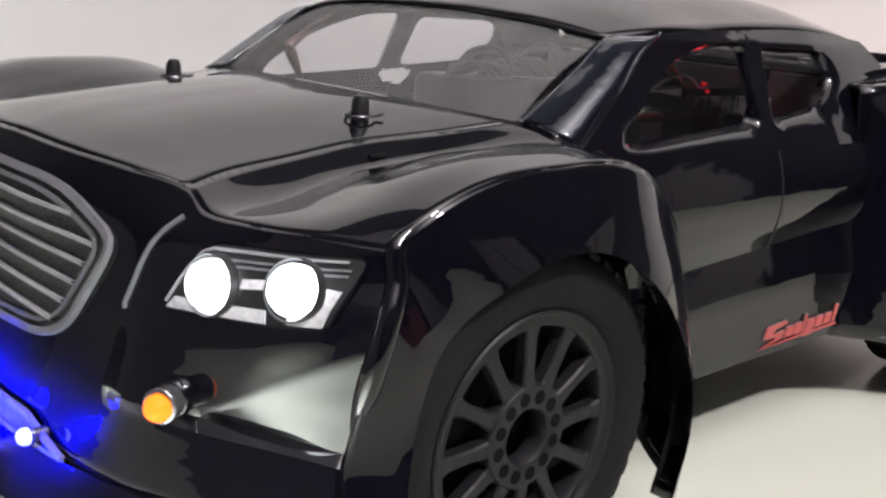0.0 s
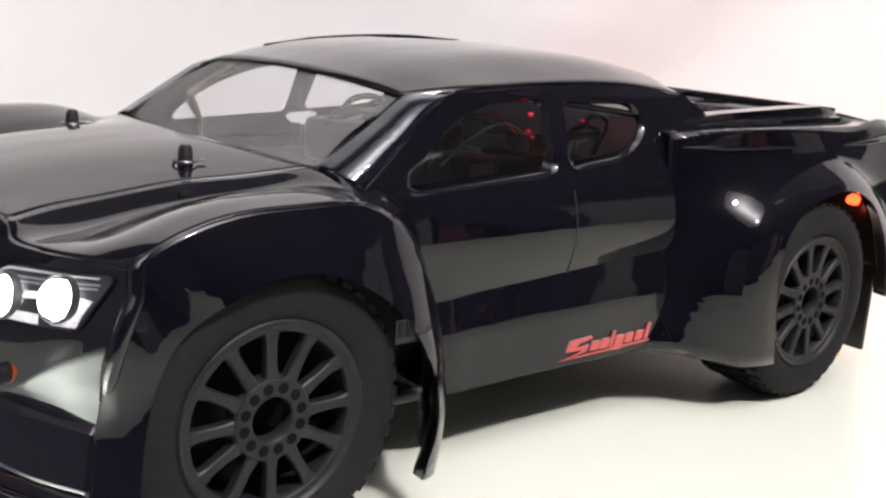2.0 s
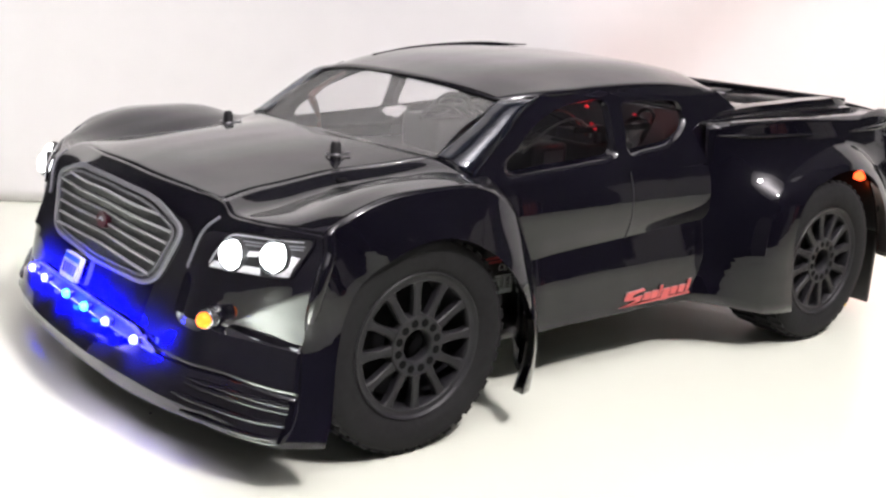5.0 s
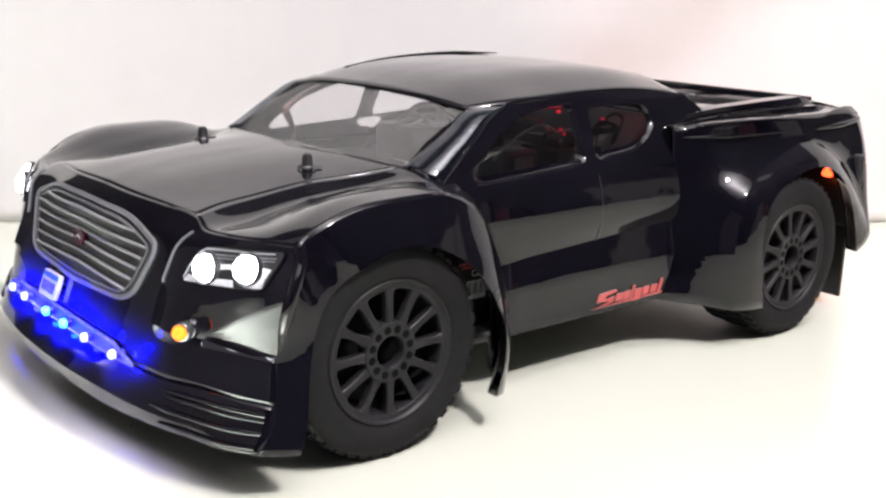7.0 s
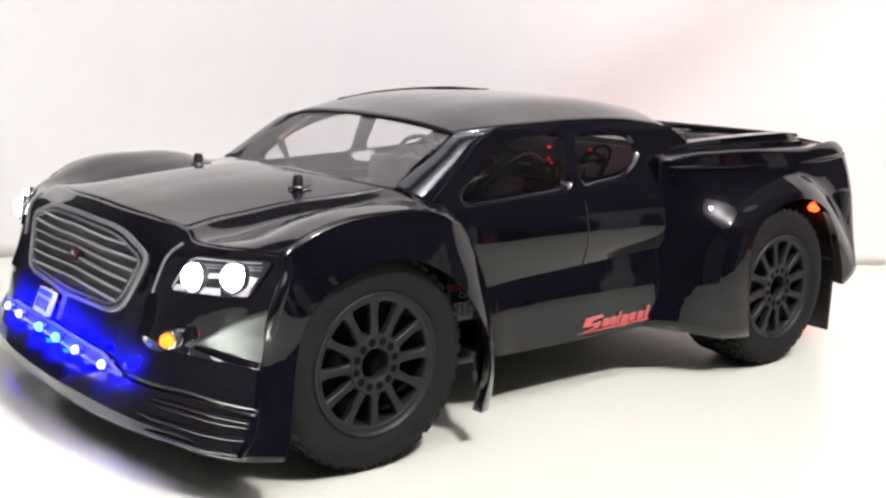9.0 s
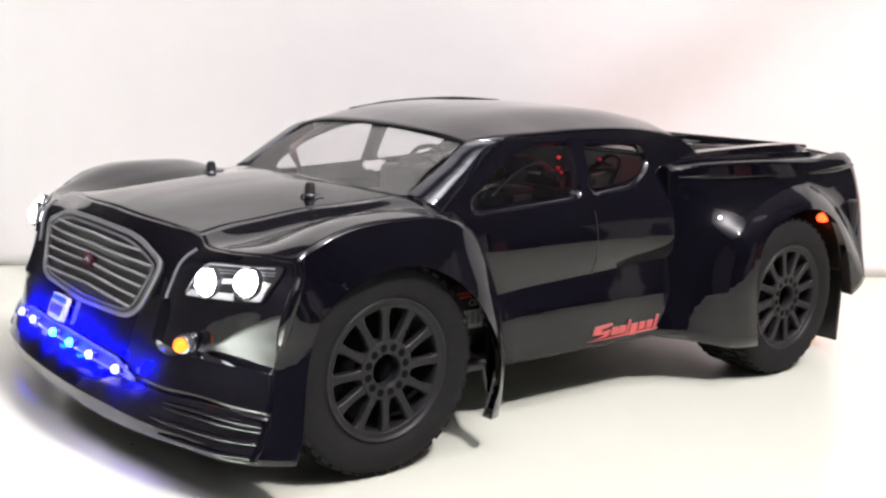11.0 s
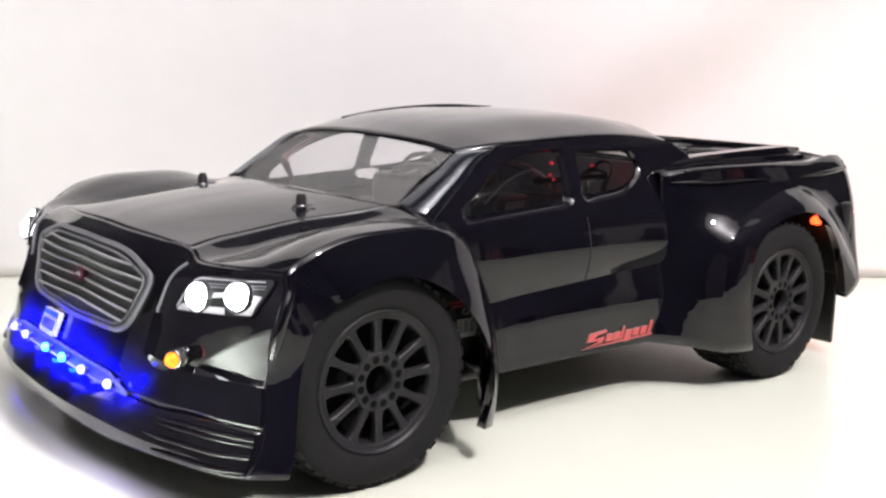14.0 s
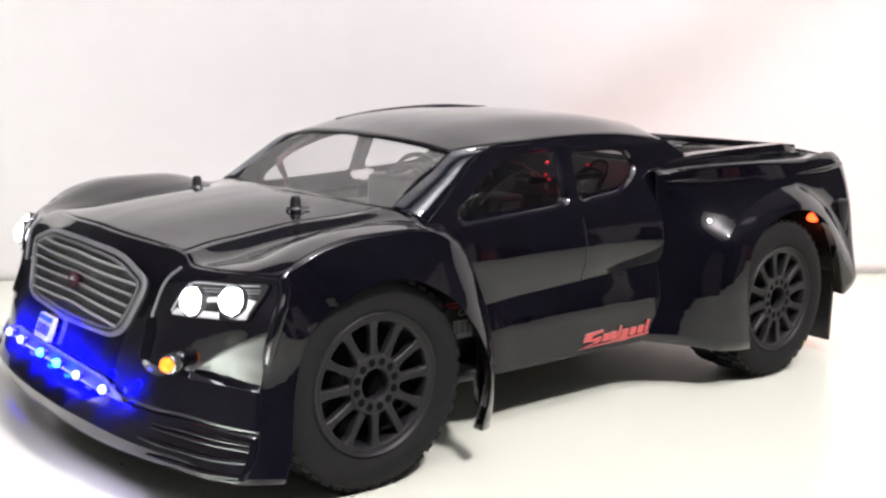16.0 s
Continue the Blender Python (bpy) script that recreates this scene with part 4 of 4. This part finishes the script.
    part("socket", bm, PAINT, sleeve)
    bm = bmesh.new()
    d = 0.0 if s > 0 else -0.0045  # the far lens sits deep in its sleeve
    lathe(bm, [(0.006 + d, 0.0030), (0.0085 + d, 0.0034 if s > 0 else 0.0029), (0.0100 + d, 0.0026), (0.0110 + d, 0.0017), (0.0113 + d, 0.0)], c, n, 24)
    bmesh.ops.remove_doubles(bm, verts=bm.verts, dist=1e-6)
    bmesh.ops.recalc_face_normals(bm, faces=bm.faces)
    part("amber_lens", bm, AMBER_LED, sleeve)

# lower intake with its row of small lamps
INTAKE = rounded([(0.83, 0.462), (0.62, 0.520), (-0.62, 0.520), (-0.83, 0.462)], 0.02, 3)


def low_point(y, z, out=0.0):
    return nose_point(y, max(z, 0.472), out) + Vector((0.02, 0, min(0, z - 0.472)))


bm = bmesh.new()
patch(bm, dense(INTAKE, 0.05, True), 0.004, low_point, rings=4)
intake = part("lower_intake", bm, MESH, truck, "dark mesh intake with a row of blue lamps")
bm = bmesh.new()
strip(bm, dense(INTAKE, 0.05, True), 0.008, 0.010, True, low_point)
part("intake_trim", bm, GREY_TRIM, intake)
for y, mat in ((-0.64, ICE_LED), (-0.43, ICE_LED), (-0.11, BLUE_LED), (0.135, BLUE_LED), (0.40, ICE_LED), (0.70, ICE_LED)):
    c = low_point(y, 0.49, 0.0) * U
    n = Vector((1, 0.12 * y, 0.05)).normalized()
    bm = bmesh.new()
    lathe(bm, [(-0.002, 0.0018), (0.002, 0.0018), (0.002, 0.0024), (0.003, 0.0024), (0.003, 0.0)], c, n, 16)
    bmesh.ops.recalc_face_normals(bm, faces=bm.faces)
    holder = part("lamp_holder", bm, STEEL, intake)
    bm = bmesh.new()
    lathe(bm, [(0.003, 0.0023), (0.0044, 0.0023), (0.0054, 0.0016), (0.0059, 0.0)], c, n, 16)
    bmesh.ops.remove_doubles(bm, verts=bm.verts, dist=1e-6)
    bmesh.ops.recalc_face_normals(bm, faces=bm.faces)
    part("led", bm, mat, holder, "lit blue lamp" if mat is BLUE_LED else "lit pale lamp")
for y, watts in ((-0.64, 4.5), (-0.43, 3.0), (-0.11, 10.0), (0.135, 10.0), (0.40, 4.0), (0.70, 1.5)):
    # added blue spots ahead of the domes, aimed back to imitate glow on nose and lip
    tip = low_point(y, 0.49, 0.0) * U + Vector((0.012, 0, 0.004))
    lamp = spot_light("blue_glow_fill", tip, tip + Vector((-0.02, 0, -0.007)), watts, (0.0, 0.0, 1.0), 0.003, 126)
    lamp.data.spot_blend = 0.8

for y, watts in ((-0.64, 0.015), (-0.43, 0.015), (-0.11, 0.015), (0.135, 0.02), (0.40, 0.05), (0.70, 0.09)):
    # added fill spots, forward and down, that lighten the front shadow on the table
    tip = low_point(y, 0.49, 0.0) * U + Vector((0.0200, 0, 0.002))
    spot_light("pale_shadow_fill", tip, tip + Vector((0.03, 0.02 * y, -0.06)), watts, (0.74, 0.66, 1.0), 0.006, 170)

# number plate with bars for its writing
bm = bmesh.new()
patch(bm, dense(rounded([(-0.315, 0.535), (-0.315, 0.66), (-0.105, 0.66), (-0.105, 0.535)], 0.012, 2), 0.04, True), 0.02, low_point)
plate = part("number_plate", bm, LABEL, truck, "small white number plate with a blue band")
bm = bmesh.new()
patch(bm, dense([(-0.305, 0.628), (-0.305, 0.652), (-0.115, 0.652), (-0.115, 0.628)], 0.04, True), 0.024, low_point)
part("plate_band", bm, PLATE_BLUE, plate)
for k in range(5):
    bm = bmesh.new()
    y = -0.290 + 0.035 * k
    patch(bm, [(y, 0.560), (y, 0.61), (y + 0.018, 0.61), (y + 0.018, 0.560)], 0.024, low_point)
    part("plate_bar", bm, INK, plate)

# pressed ridges on the corners of the lip
LIP_GRID = sheet([NOSE[-1]] + LIP, 4, 6, (1, 2))
for s in (1, -1):
    for row, start, lift in ((2, 24, 0.012), (3, 24, 0.012), (6, 22, 0.016), (10, 24, 0.012)):
        line = [Vector((q.x, s * q.y, q.z)) * U for q in LIP_GRID[row][start:-1]]
        bm = bmesh.new()
        tube(bm, [p + Vector((0.0004, s * 0.0004, 0)) for p in line], 0.0013, 8, [min(1, 0.25 + 0.2 * k) for k in range(len(line))])
        part("lip_ridge", bm, PAINT, truck)

# ---- body posts with their clips ----


def body_post(x, y, z, tall):
    bm = bmesh.new()
    lathe(bm, [(0, 0.0030), (tall - 0.002, 0.0028), (tall, 0.0020), (tall + 0.0004, 0.0)], (x, y, z), (0, 0, 1), 16)
    bmesh.ops.recalc_face_normals(bm, faces=bm.faces)
    post = part("body_post", bm, DARK, truck, "short black body post")
    bm = bmesh.new()
    ring = [(x + 0.0048 * math.cos(a), y + 0.0042 * math.sin(a), z + 0.0022) for a in (k * math.pi / 9 for k in range(-7, 8))]
    tube(bm, [(x - 0.007, y - 0.003, z + 0.002)] + ring + [(x - 0.007, y + 0.003, z + 0.003)], 0.0005, 6)
    part("body_clip", bm, STEEL, post)


for s in (1, -1):
    body_post(0.150, s * 0.058, 0.1235, 0.0085)
    body_post(-0.1690, s * 0.050, 0.1392, 0.0085)
    # solid block, coloured as the shade in a slot of the shell
    bm = bmesh.new()
    box(bm, (-0.0029, -0.0012, -0.0006), (0.0029, 0.0012, 0.0004), Matrix.Translation((0.1605, s * 0.0802, 0.1170)) @ Matrix.Rotation(s * -0.6, 4, "X"), 0.0002)
    part("body_slot_shade", bm, HOLE_SHADE, truck)

# ---- side decal: slanted strokes ----


def door_point(u, v, out=0.0):
    return Vector((u, 1.19 + 0.02 * abs(u) + out, v))


for s in (1, -1):
    strokes = [[(-0.10, 0.365), (-0.24, 0.385), (-0.26, 0.415), (-0.17, 0.41), (-0.19, 0.43), (-0.28, 0.445), (-0.27, 0.455), (-0.13, 0.445), (-0.11, 0.40), (-0.21, 0.398), (-0.20, 0.388)]]
    for k, (x0, wide, z0, z1) in enumerate(((-0.265, 0.055, 0.385, 0.425), (-0.33, 0.055, 0.385, 0.428), (-0.395, 0.018, 0.385, 0.455), (-0.42, 0.06, 0.365, 0.43), (-0.50, 0.055, 0.39, 0.432), (-0.57, 0.055, 0.392, 0.434), (-0.64, 0.025, 0.392, 0.462))):
        lean = 0.35 * (z1 - z0)
        strokes.append([(x0, z0), (x0 - wide, z0), (x0 - wide - lean, z1), (x0 - lean, z1)])
    strokes.append([(-0.07, 0.362), (-0.40, 0.378), (-0.68, 0.385), (-0.69, 0.376), (-0.40, 0.368)])
    backing = None
    for line in reversed(strokes):
        wide = [(u + (u + 0.39) * 0.012, v + (0.004 if v > 0.41 else -0.004)) for u, v in line]
        bm = bmesh.new()
        prism(bm, wide, 0.0002, lambda u, v, w: Vector((u * U, s * (door_point(u, v).y * U + 0.0001 + w), v * U)))
        bmesh.ops.recalc_face_normals(bm, faces=bm.faces)
        edge = part("decal_outline" if backing else "side_decal", bm, DECAL_EDGE, backing or truck, "" if backing else "red slanted decal with pale outline on the sill", smooth=False)
        backing = backing or edge
    for line in strokes:
        bm = bmesh.new()
        prism(bm, line, 0.0004, lambda u, v, w: Vector((u * U, s * (door_point(u, v).y * U + 0.0004 + w), v * U)))
        bmesh.ops.recalc_face_normals(bm, faces=bm.faces)
        part("decal_stroke", bm, RED, backing, smooth=False)

# ---- lamps at the rear ----
for s in (1, -1):
    bm = bmesh.new()
    lathe(bm, [(0, 0.0054), (0.003, 0.0052), (0.005, 0.0035), (0.0055, 0.0)], (-0.2495, s * 0.117, 0.0965), (0.25, s * 1, -0.1), 20)
    for v in bm.verts:
        v.co.z = 0.0965 + (v.co.z - 0.0965) * 0.62
    bmesh.ops.recalc_face_normals(bm, faces=bm.faces)
    part("side_marker", bm, RED_LED, truck, "lit red-orange side marker lamp")
    point_light("side_marker_light", (-0.247, s * 0.126, 0.093), 0.004, (1.0, 0.12, 0.03), 0.004)
    TAILLAMP = [[(-2.655, 1.08, 1.24), (-2.652, 1.25, 1.21)], [(-2.685, 1.12, 1.05), (-2.68, 1.32, 1.02)], [(-2.69, 1.16, 0.86), (-2.675, 1.37, 0.84)]]
    shell("tail_lamp", TAILLAMP, TAIL_RED, truck, mirror=s < 0, label="red tail lamp", thick=0.002)
    point_light("tail_lamp_light", (-0.275, s * 0.125, 0.104), 0.28 if s > 0 else 0.012, (1.0, 0.16, 0.09), 0.01)

# ---- inside the shell ----
bm = bmesh.new()
box(bm, (-0.125, -0.108, 0.100), (0.112, 0.108, 0.103), None, 0.001)
part("inner_tray", bm, INNER, truck)
# panel added to keep the rear lamps' red out of the cab; carries a lamp
bm = bmesh.new()
box(bm, (-0.127, -0.105, 0.03), (-0.124, 0.105, 0.1375), None, 0.0008)
cab_light_block = part("cab_light_block", bm, INNER, truck)
for y, z, paint in ((-0.03, 0.130, CAB_RED),):
    bm = bmesh.new()
    lathe(bm, [(0, 0.0013), (0.002, 0.0013), (0.003, 0.0008), (0.0033, 0)], (-0.124, y, z), (1, 0, 0), 12)
    bmesh.ops.recalc_face_normals(bm, faces=bm.faces)
    part("cab_led", bm, paint, cab_light_block, "small lit lamp inside the cab")
point_light("cab_led_light", (-0.100, 0.03, 0.133), 0.005, (1.0, 0.03, 0.02), 0.003)
bm = bmesh.new()
box(bm, (0.03, 0.03, 0.032), (0.075, 0.0948, 0.076), None, 0.002)
case = part("receiver_box", bm, DARK, truck, "black electronics box with a barcode label")
bm = bmesh.new()
box(bm, (0.0556, 0.0949, 0.0488), (0.0696, 0.0951, 0.0594), None, 0)
tag = part("barcode_label", bm, LABEL, case, smooth=False)
for k in range(9):
    bm = bmesh.new()
    x = 0.0563 + 0.00145 * k
    box(bm, (x, 0.0951, 0.0515), (x + (0.0008 if k % 3 else 0.0004), 0.0952, 0.0588), None, 0)
    part("barcode_bar", bm, INK, tag, smooth=False)
for z, half in ((0.0690, 0.0065), (0.0668, 0.0045)):
    bm = bmesh.new()
    box(bm, (0.0690 - half, 0.0949, z), (0.0690 + half, 0.0951, z + 0.0012), None, 0)
    part("red_print", bm, RED, case, smooth=False)
mark = bpy.data.curves.new("approval_mark", "FONT")
mark.body, mark.size, mark.extrude = "CE", 0.0052, 0.0001
mark.materials.append(LABEL)
mark_ob = new("approval_mark", mark)
mark_ob.matrix_world = pose(0.0665, 0.0950, 0.0620, 90, 0, 180)
mark_ob.parent = case

# lamp board inside the cab, on a stalk, with its wires
bm = bmesh.new()
box(bm, (-0.078, 0.0665, 0.1295), (-0.012, 0.0685, 0.1335), None, 0.0005)
box(bm, (-0.046, 0.0665, 0.102), (-0.042, 0.0685, 0.131), None, 0.0005)
board = part("lamp_board", bm, DARK, truck, "dark strip inside the cab with small red lamps")
for x, z in ((-0.0245, 0.1352), (-0.0275, 0.1320), (-0.062, 0.1395)):
    bm = bmesh.new()
    lathe(bm, [(-0.001, 0.0008), (0.0008, 0.0008), (0.0012, 0.0005), (0.0013, 0)], (x, 0.0690, z), (0.1, 1, 0), 12)
    bmesh.ops.recalc_face_normals(bm, faces=bm.faces)
    part("cab_led", bm, CAB_RED, board, "small lit red lamp inside the cab")
for x0, x1, high in ((-0.019, 0.045, 0.136), (-0.03, 0.03, 0.128), (-0.053, -0.095, 0.132)):
    bm = bmesh.new()
    line = curve_through([(x0, 0.068, 0.132), ((x0 + x1) / 2, 0.060, high + 0.006), (x1, 0.05, high - 0.012), (x1 + 0.01, 0.04, 0.103)], 5)
    tube(bm, line, 0.0007, 6)
    part("lamp_wire", bm, DARK, board)
point_light("cab_board_light", (-0.0290, 0.0640, 0.1375), 0.004, (1.0, 0.03, 0.05), 0.005)
# a red lamp in the cab throws a streak on the wall behind
spot_light("cab_streak_light", (-0.125, -0.100, 0.143), (-0.362, -0.116, 0.186), 0.28, (1.0, 0.05, 0.04), 0.002, 7)

# electronics on the tray: speed controller with cooling ribs, receiver, loops of wire
GREY_WIRE = material("pale_grey_wire", (0.30, 0.29, 0.29), 0.5, grain=0.15, grain_scale=200)
bm = bmesh.new()
box(bm, (-0.072, 0.028, 0.103), (-0.030, 0.062, 0.121), None, 0.002)
controller = part("speed_controller", bm, DARK, truck, "black speed controller with cooling ribs inside the cab")
for k in range(6):
    bm = bmesh.new()
    box(bm, (-0.069 + 0.0064 * k, 0.030, 0.121), (-0.066 + 0.0064 * k, 0.060, 0.128), None, 0.0004)
    part("cooling_rib", bm, STEEL, controller, smooth=False)
for x, y in ((-0.035, 0.0605), (-0.041, 0.0605)):
    bm = bmesh.new()
    lathe(bm, [(0, 0.0016), (0.0012, 0.0016), (0.0016, 0.0008), (0.0016, 0.0)], (x, y, 0.1295), (0.1, 1, 0.3), 10)
    bmesh.ops.recalc_face_normals(bm, faces=bm.faces)
    part("screw", bm, CHROME, controller)
bm = bmesh.new()
box(bm, (-0.012, 0.036, 0.103), (0.020, 0.058, 0.122), Matrix.Rotation(0.12, 4, "Z"), 0.002)
receiver = part("receiver", bm, DARK, truck, "small black receiver inside the cab")
bm = bmesh.new()
box(bm, (-0.008, 0.0581, 0.108), (0.010, 0.0584, 0.118), Matrix.Rotation(0.12, 4, "Z"), 0)
part("receiver_label", bm, GREY_TRIM, receiver, smooth=False)
for line, mat, thick in (
    ([(0.018, 0.056, 0.118), (0.008, 0.066, 0.133), (-0.008, 0.069, 0.139), (-0.026, 0.066, 0.131), (-0.036, 0.058, 0.124)], GREY_WIRE, 0.0007),
    ([(0.022, 0.050, 0.116), (0.012, 0.060, 0.140), (-0.010, 0.060, 0.142), (-0.034, 0.056, 0.126)], BROWN, 0.0008),
    ([(-0.050, 0.058, 0.124), (-0.060, 0.068, 0.136), (-0.078, 0.066, 0.134), (-0.092, 0.050, 0.120)], DARK, 0.0012),
    ([(-0.064, 0.056, 0.124), (-0.074, 0.064, 0.141), (-0.090, 0.060, 0.138), (-0.100, 0.045, 0.118)], DARK, 0.0012),
):
    bm = bmesh.new()
    tube(bm, curve_through(line, 6), thick, 7)
    part("cab_wire", bm, mat, truck)

# taped battery pack in the middle of the cab, with leads looping over it
random.seed(5)
bm = bmesh.new()
box(bm, (-0.068, -0.066, 0.103), (0.018, -0.026, 0.127), None, 0.004)
battery = part("battery_pack", bm, DARK, truck, "black taped battery pack with loops of leads inside the cab")
bm = bmesh.new()
box(bm, (-0.025, -0.0665, 0.1028), (-0.013, -0.0255, 0.1275), None, 0.004)
part("tape", bm, INNER, battery)
for k in range(9):
    x = -0.048 + 0.0060 * k + 0.004 * random.random()
    high = 0.134 + 0.010 * random.random() - 0.0006 * k
    line = [(x - 0.012, -0.032, 0.125), (x - 0.006, -0.040, high), (x + 0.006, -0.046, high - 0.003 * random.random()), (x + 0.016, -0.040 - 0.01 * random.random(), 0.125)]
    bm = bmesh.new()
    tube(bm, curve_through(line, 6), 0.0012 + 0.001 * random.random(), 7)
    part("lead", bm, DARK, battery)

# red-brown wire along the far window
bm = bmesh.new()
tube(bm, [q * U for q in curve_through([(0.50, -0.87, 1.505), (0.66, -0.84, 1.44), (0.785, -0.825, 1.363), (0.74, -0.84, 1.29), (0.70, -0.85, 1.21), (0.71, -0.85, 1.08)], 5, (2,))], 0.0020, 8, [0.7 + 0.6 * math.exp(-((k - 12) / 5) ** 2) for k in range(26)])
part("cab_wire", bm, BROWN, truck, "red-brown wire inside the cab")

# ---- small marks ----
YELLOW = material("yellow_paint", (0.55, 0.42, 0.08), 0.6)
bm = bmesh.new()
lathe(bm, [(0, 0.0010), (0.0004, 0.0009), (0.0005, 0.0)], (-0.1955, 0.1517, 0.0190), (0, 1, 0), 7)
bmesh.ops.recalc_face_normals(bm, faces=bm.faces)
part("paint_spot", bm, YELLOW, truck, "small yellow paint spot on the rear tyre")
bm = bmesh.new()
lathe(bm, [(0, 0.0009), (0.0004, 0.0008), (0.0006, 0.0003), (0.0006, 0.0)], (0.2455, 0.0455, 0.0), (0, 0, 1), 9)
bmesh.ops.recalc_face_normals(bm, faces=bm.faces)
tagged(mesh_object("crumb", bm, DARK), "tiny dark crumb lying on the table", "crumb")

# ---- roof beads, mud flaps ----
for s in (1, -1):
    bm = bmesh.new()
    box(bm, (-0.2535, -0.02, 0.008), (-0.2505, 0.02, 0.064), Matrix.Translation((0, s * 0.1165, 0)), 0.0012)
    part("mud_flap", bm, DARK, truck, "black plastic mud flap")

bm = bmesh.new()
box(bm, (-0.2555, -0.142, 0.060), (-0.2485, 0.142, 0.112), None, 0.002)
part("rear_bumper", bm, DARK, truck, "black plastic rear bumper")

# pressed line along the bed side, door shut line
for s in (1, -1):
    bm = bmesh.new()
    line = curve_through([(-0.88, 1.130, 1.315), (-1.1, 1.230, 1.318), (-1.4, 1.303, 1.322), (-1.7, 1.345, 1.325)], 5)
    tube(bm, [(q.x * U, s * q.y * U, q.z * U) for q in line], 0.0012, 8, [min(1, 0.2 + 0.25 * k, 0.1 + 0.12 * (len(line) - 1 - k)) for k in range(len(line))])
    part("bed_crease", bm, PAINT, truck)
    bm = bmesh.new()
    line = curve_through([(-2.0, 1.348, 1.325), (-2.25, 1.350, 1.335), (-2.45, 1.333, 1.35), (-2.57, 1.311, 1.36)], 5)
    tube(bm, [(q.x * U, s * q.y * U, q.z * U) for q in line], 0.0018, 8, [min(1, 0.2 + 0.15 * k) for k in range(len(line))])
    part("bed_crease", bm, PAINT, truck)
    bm = bmesh.new()
    line = curve_through([(-0.115, y, z) for z, y in DOOR_Z[:5]], 5)
    tube(bm, [(q.x * U, s * (q.y + 0.001) * U, q.z * U) for q in line], 0.00035, 6)
    part("door_shut_line", bm, DARK, truck)
bm = bmesh.new()
line = curve_through([(0.50, -0.56, 1.652), (0.05, -0.60, 1.698), (-0.35, -0.60, 1.720), (-0.85, -0.58, 1.716)], 6)
tube(bm, [(q.x * U, q.y * U, q.z * U) for q in line], 0.0013, 8, [min(1, 0.2 + 0.2 * k, 0.2 + 0.2 * (len(line) - 1 - k)) for k in range(len(line))])
part("roof_bead", bm, PAINT, truck)
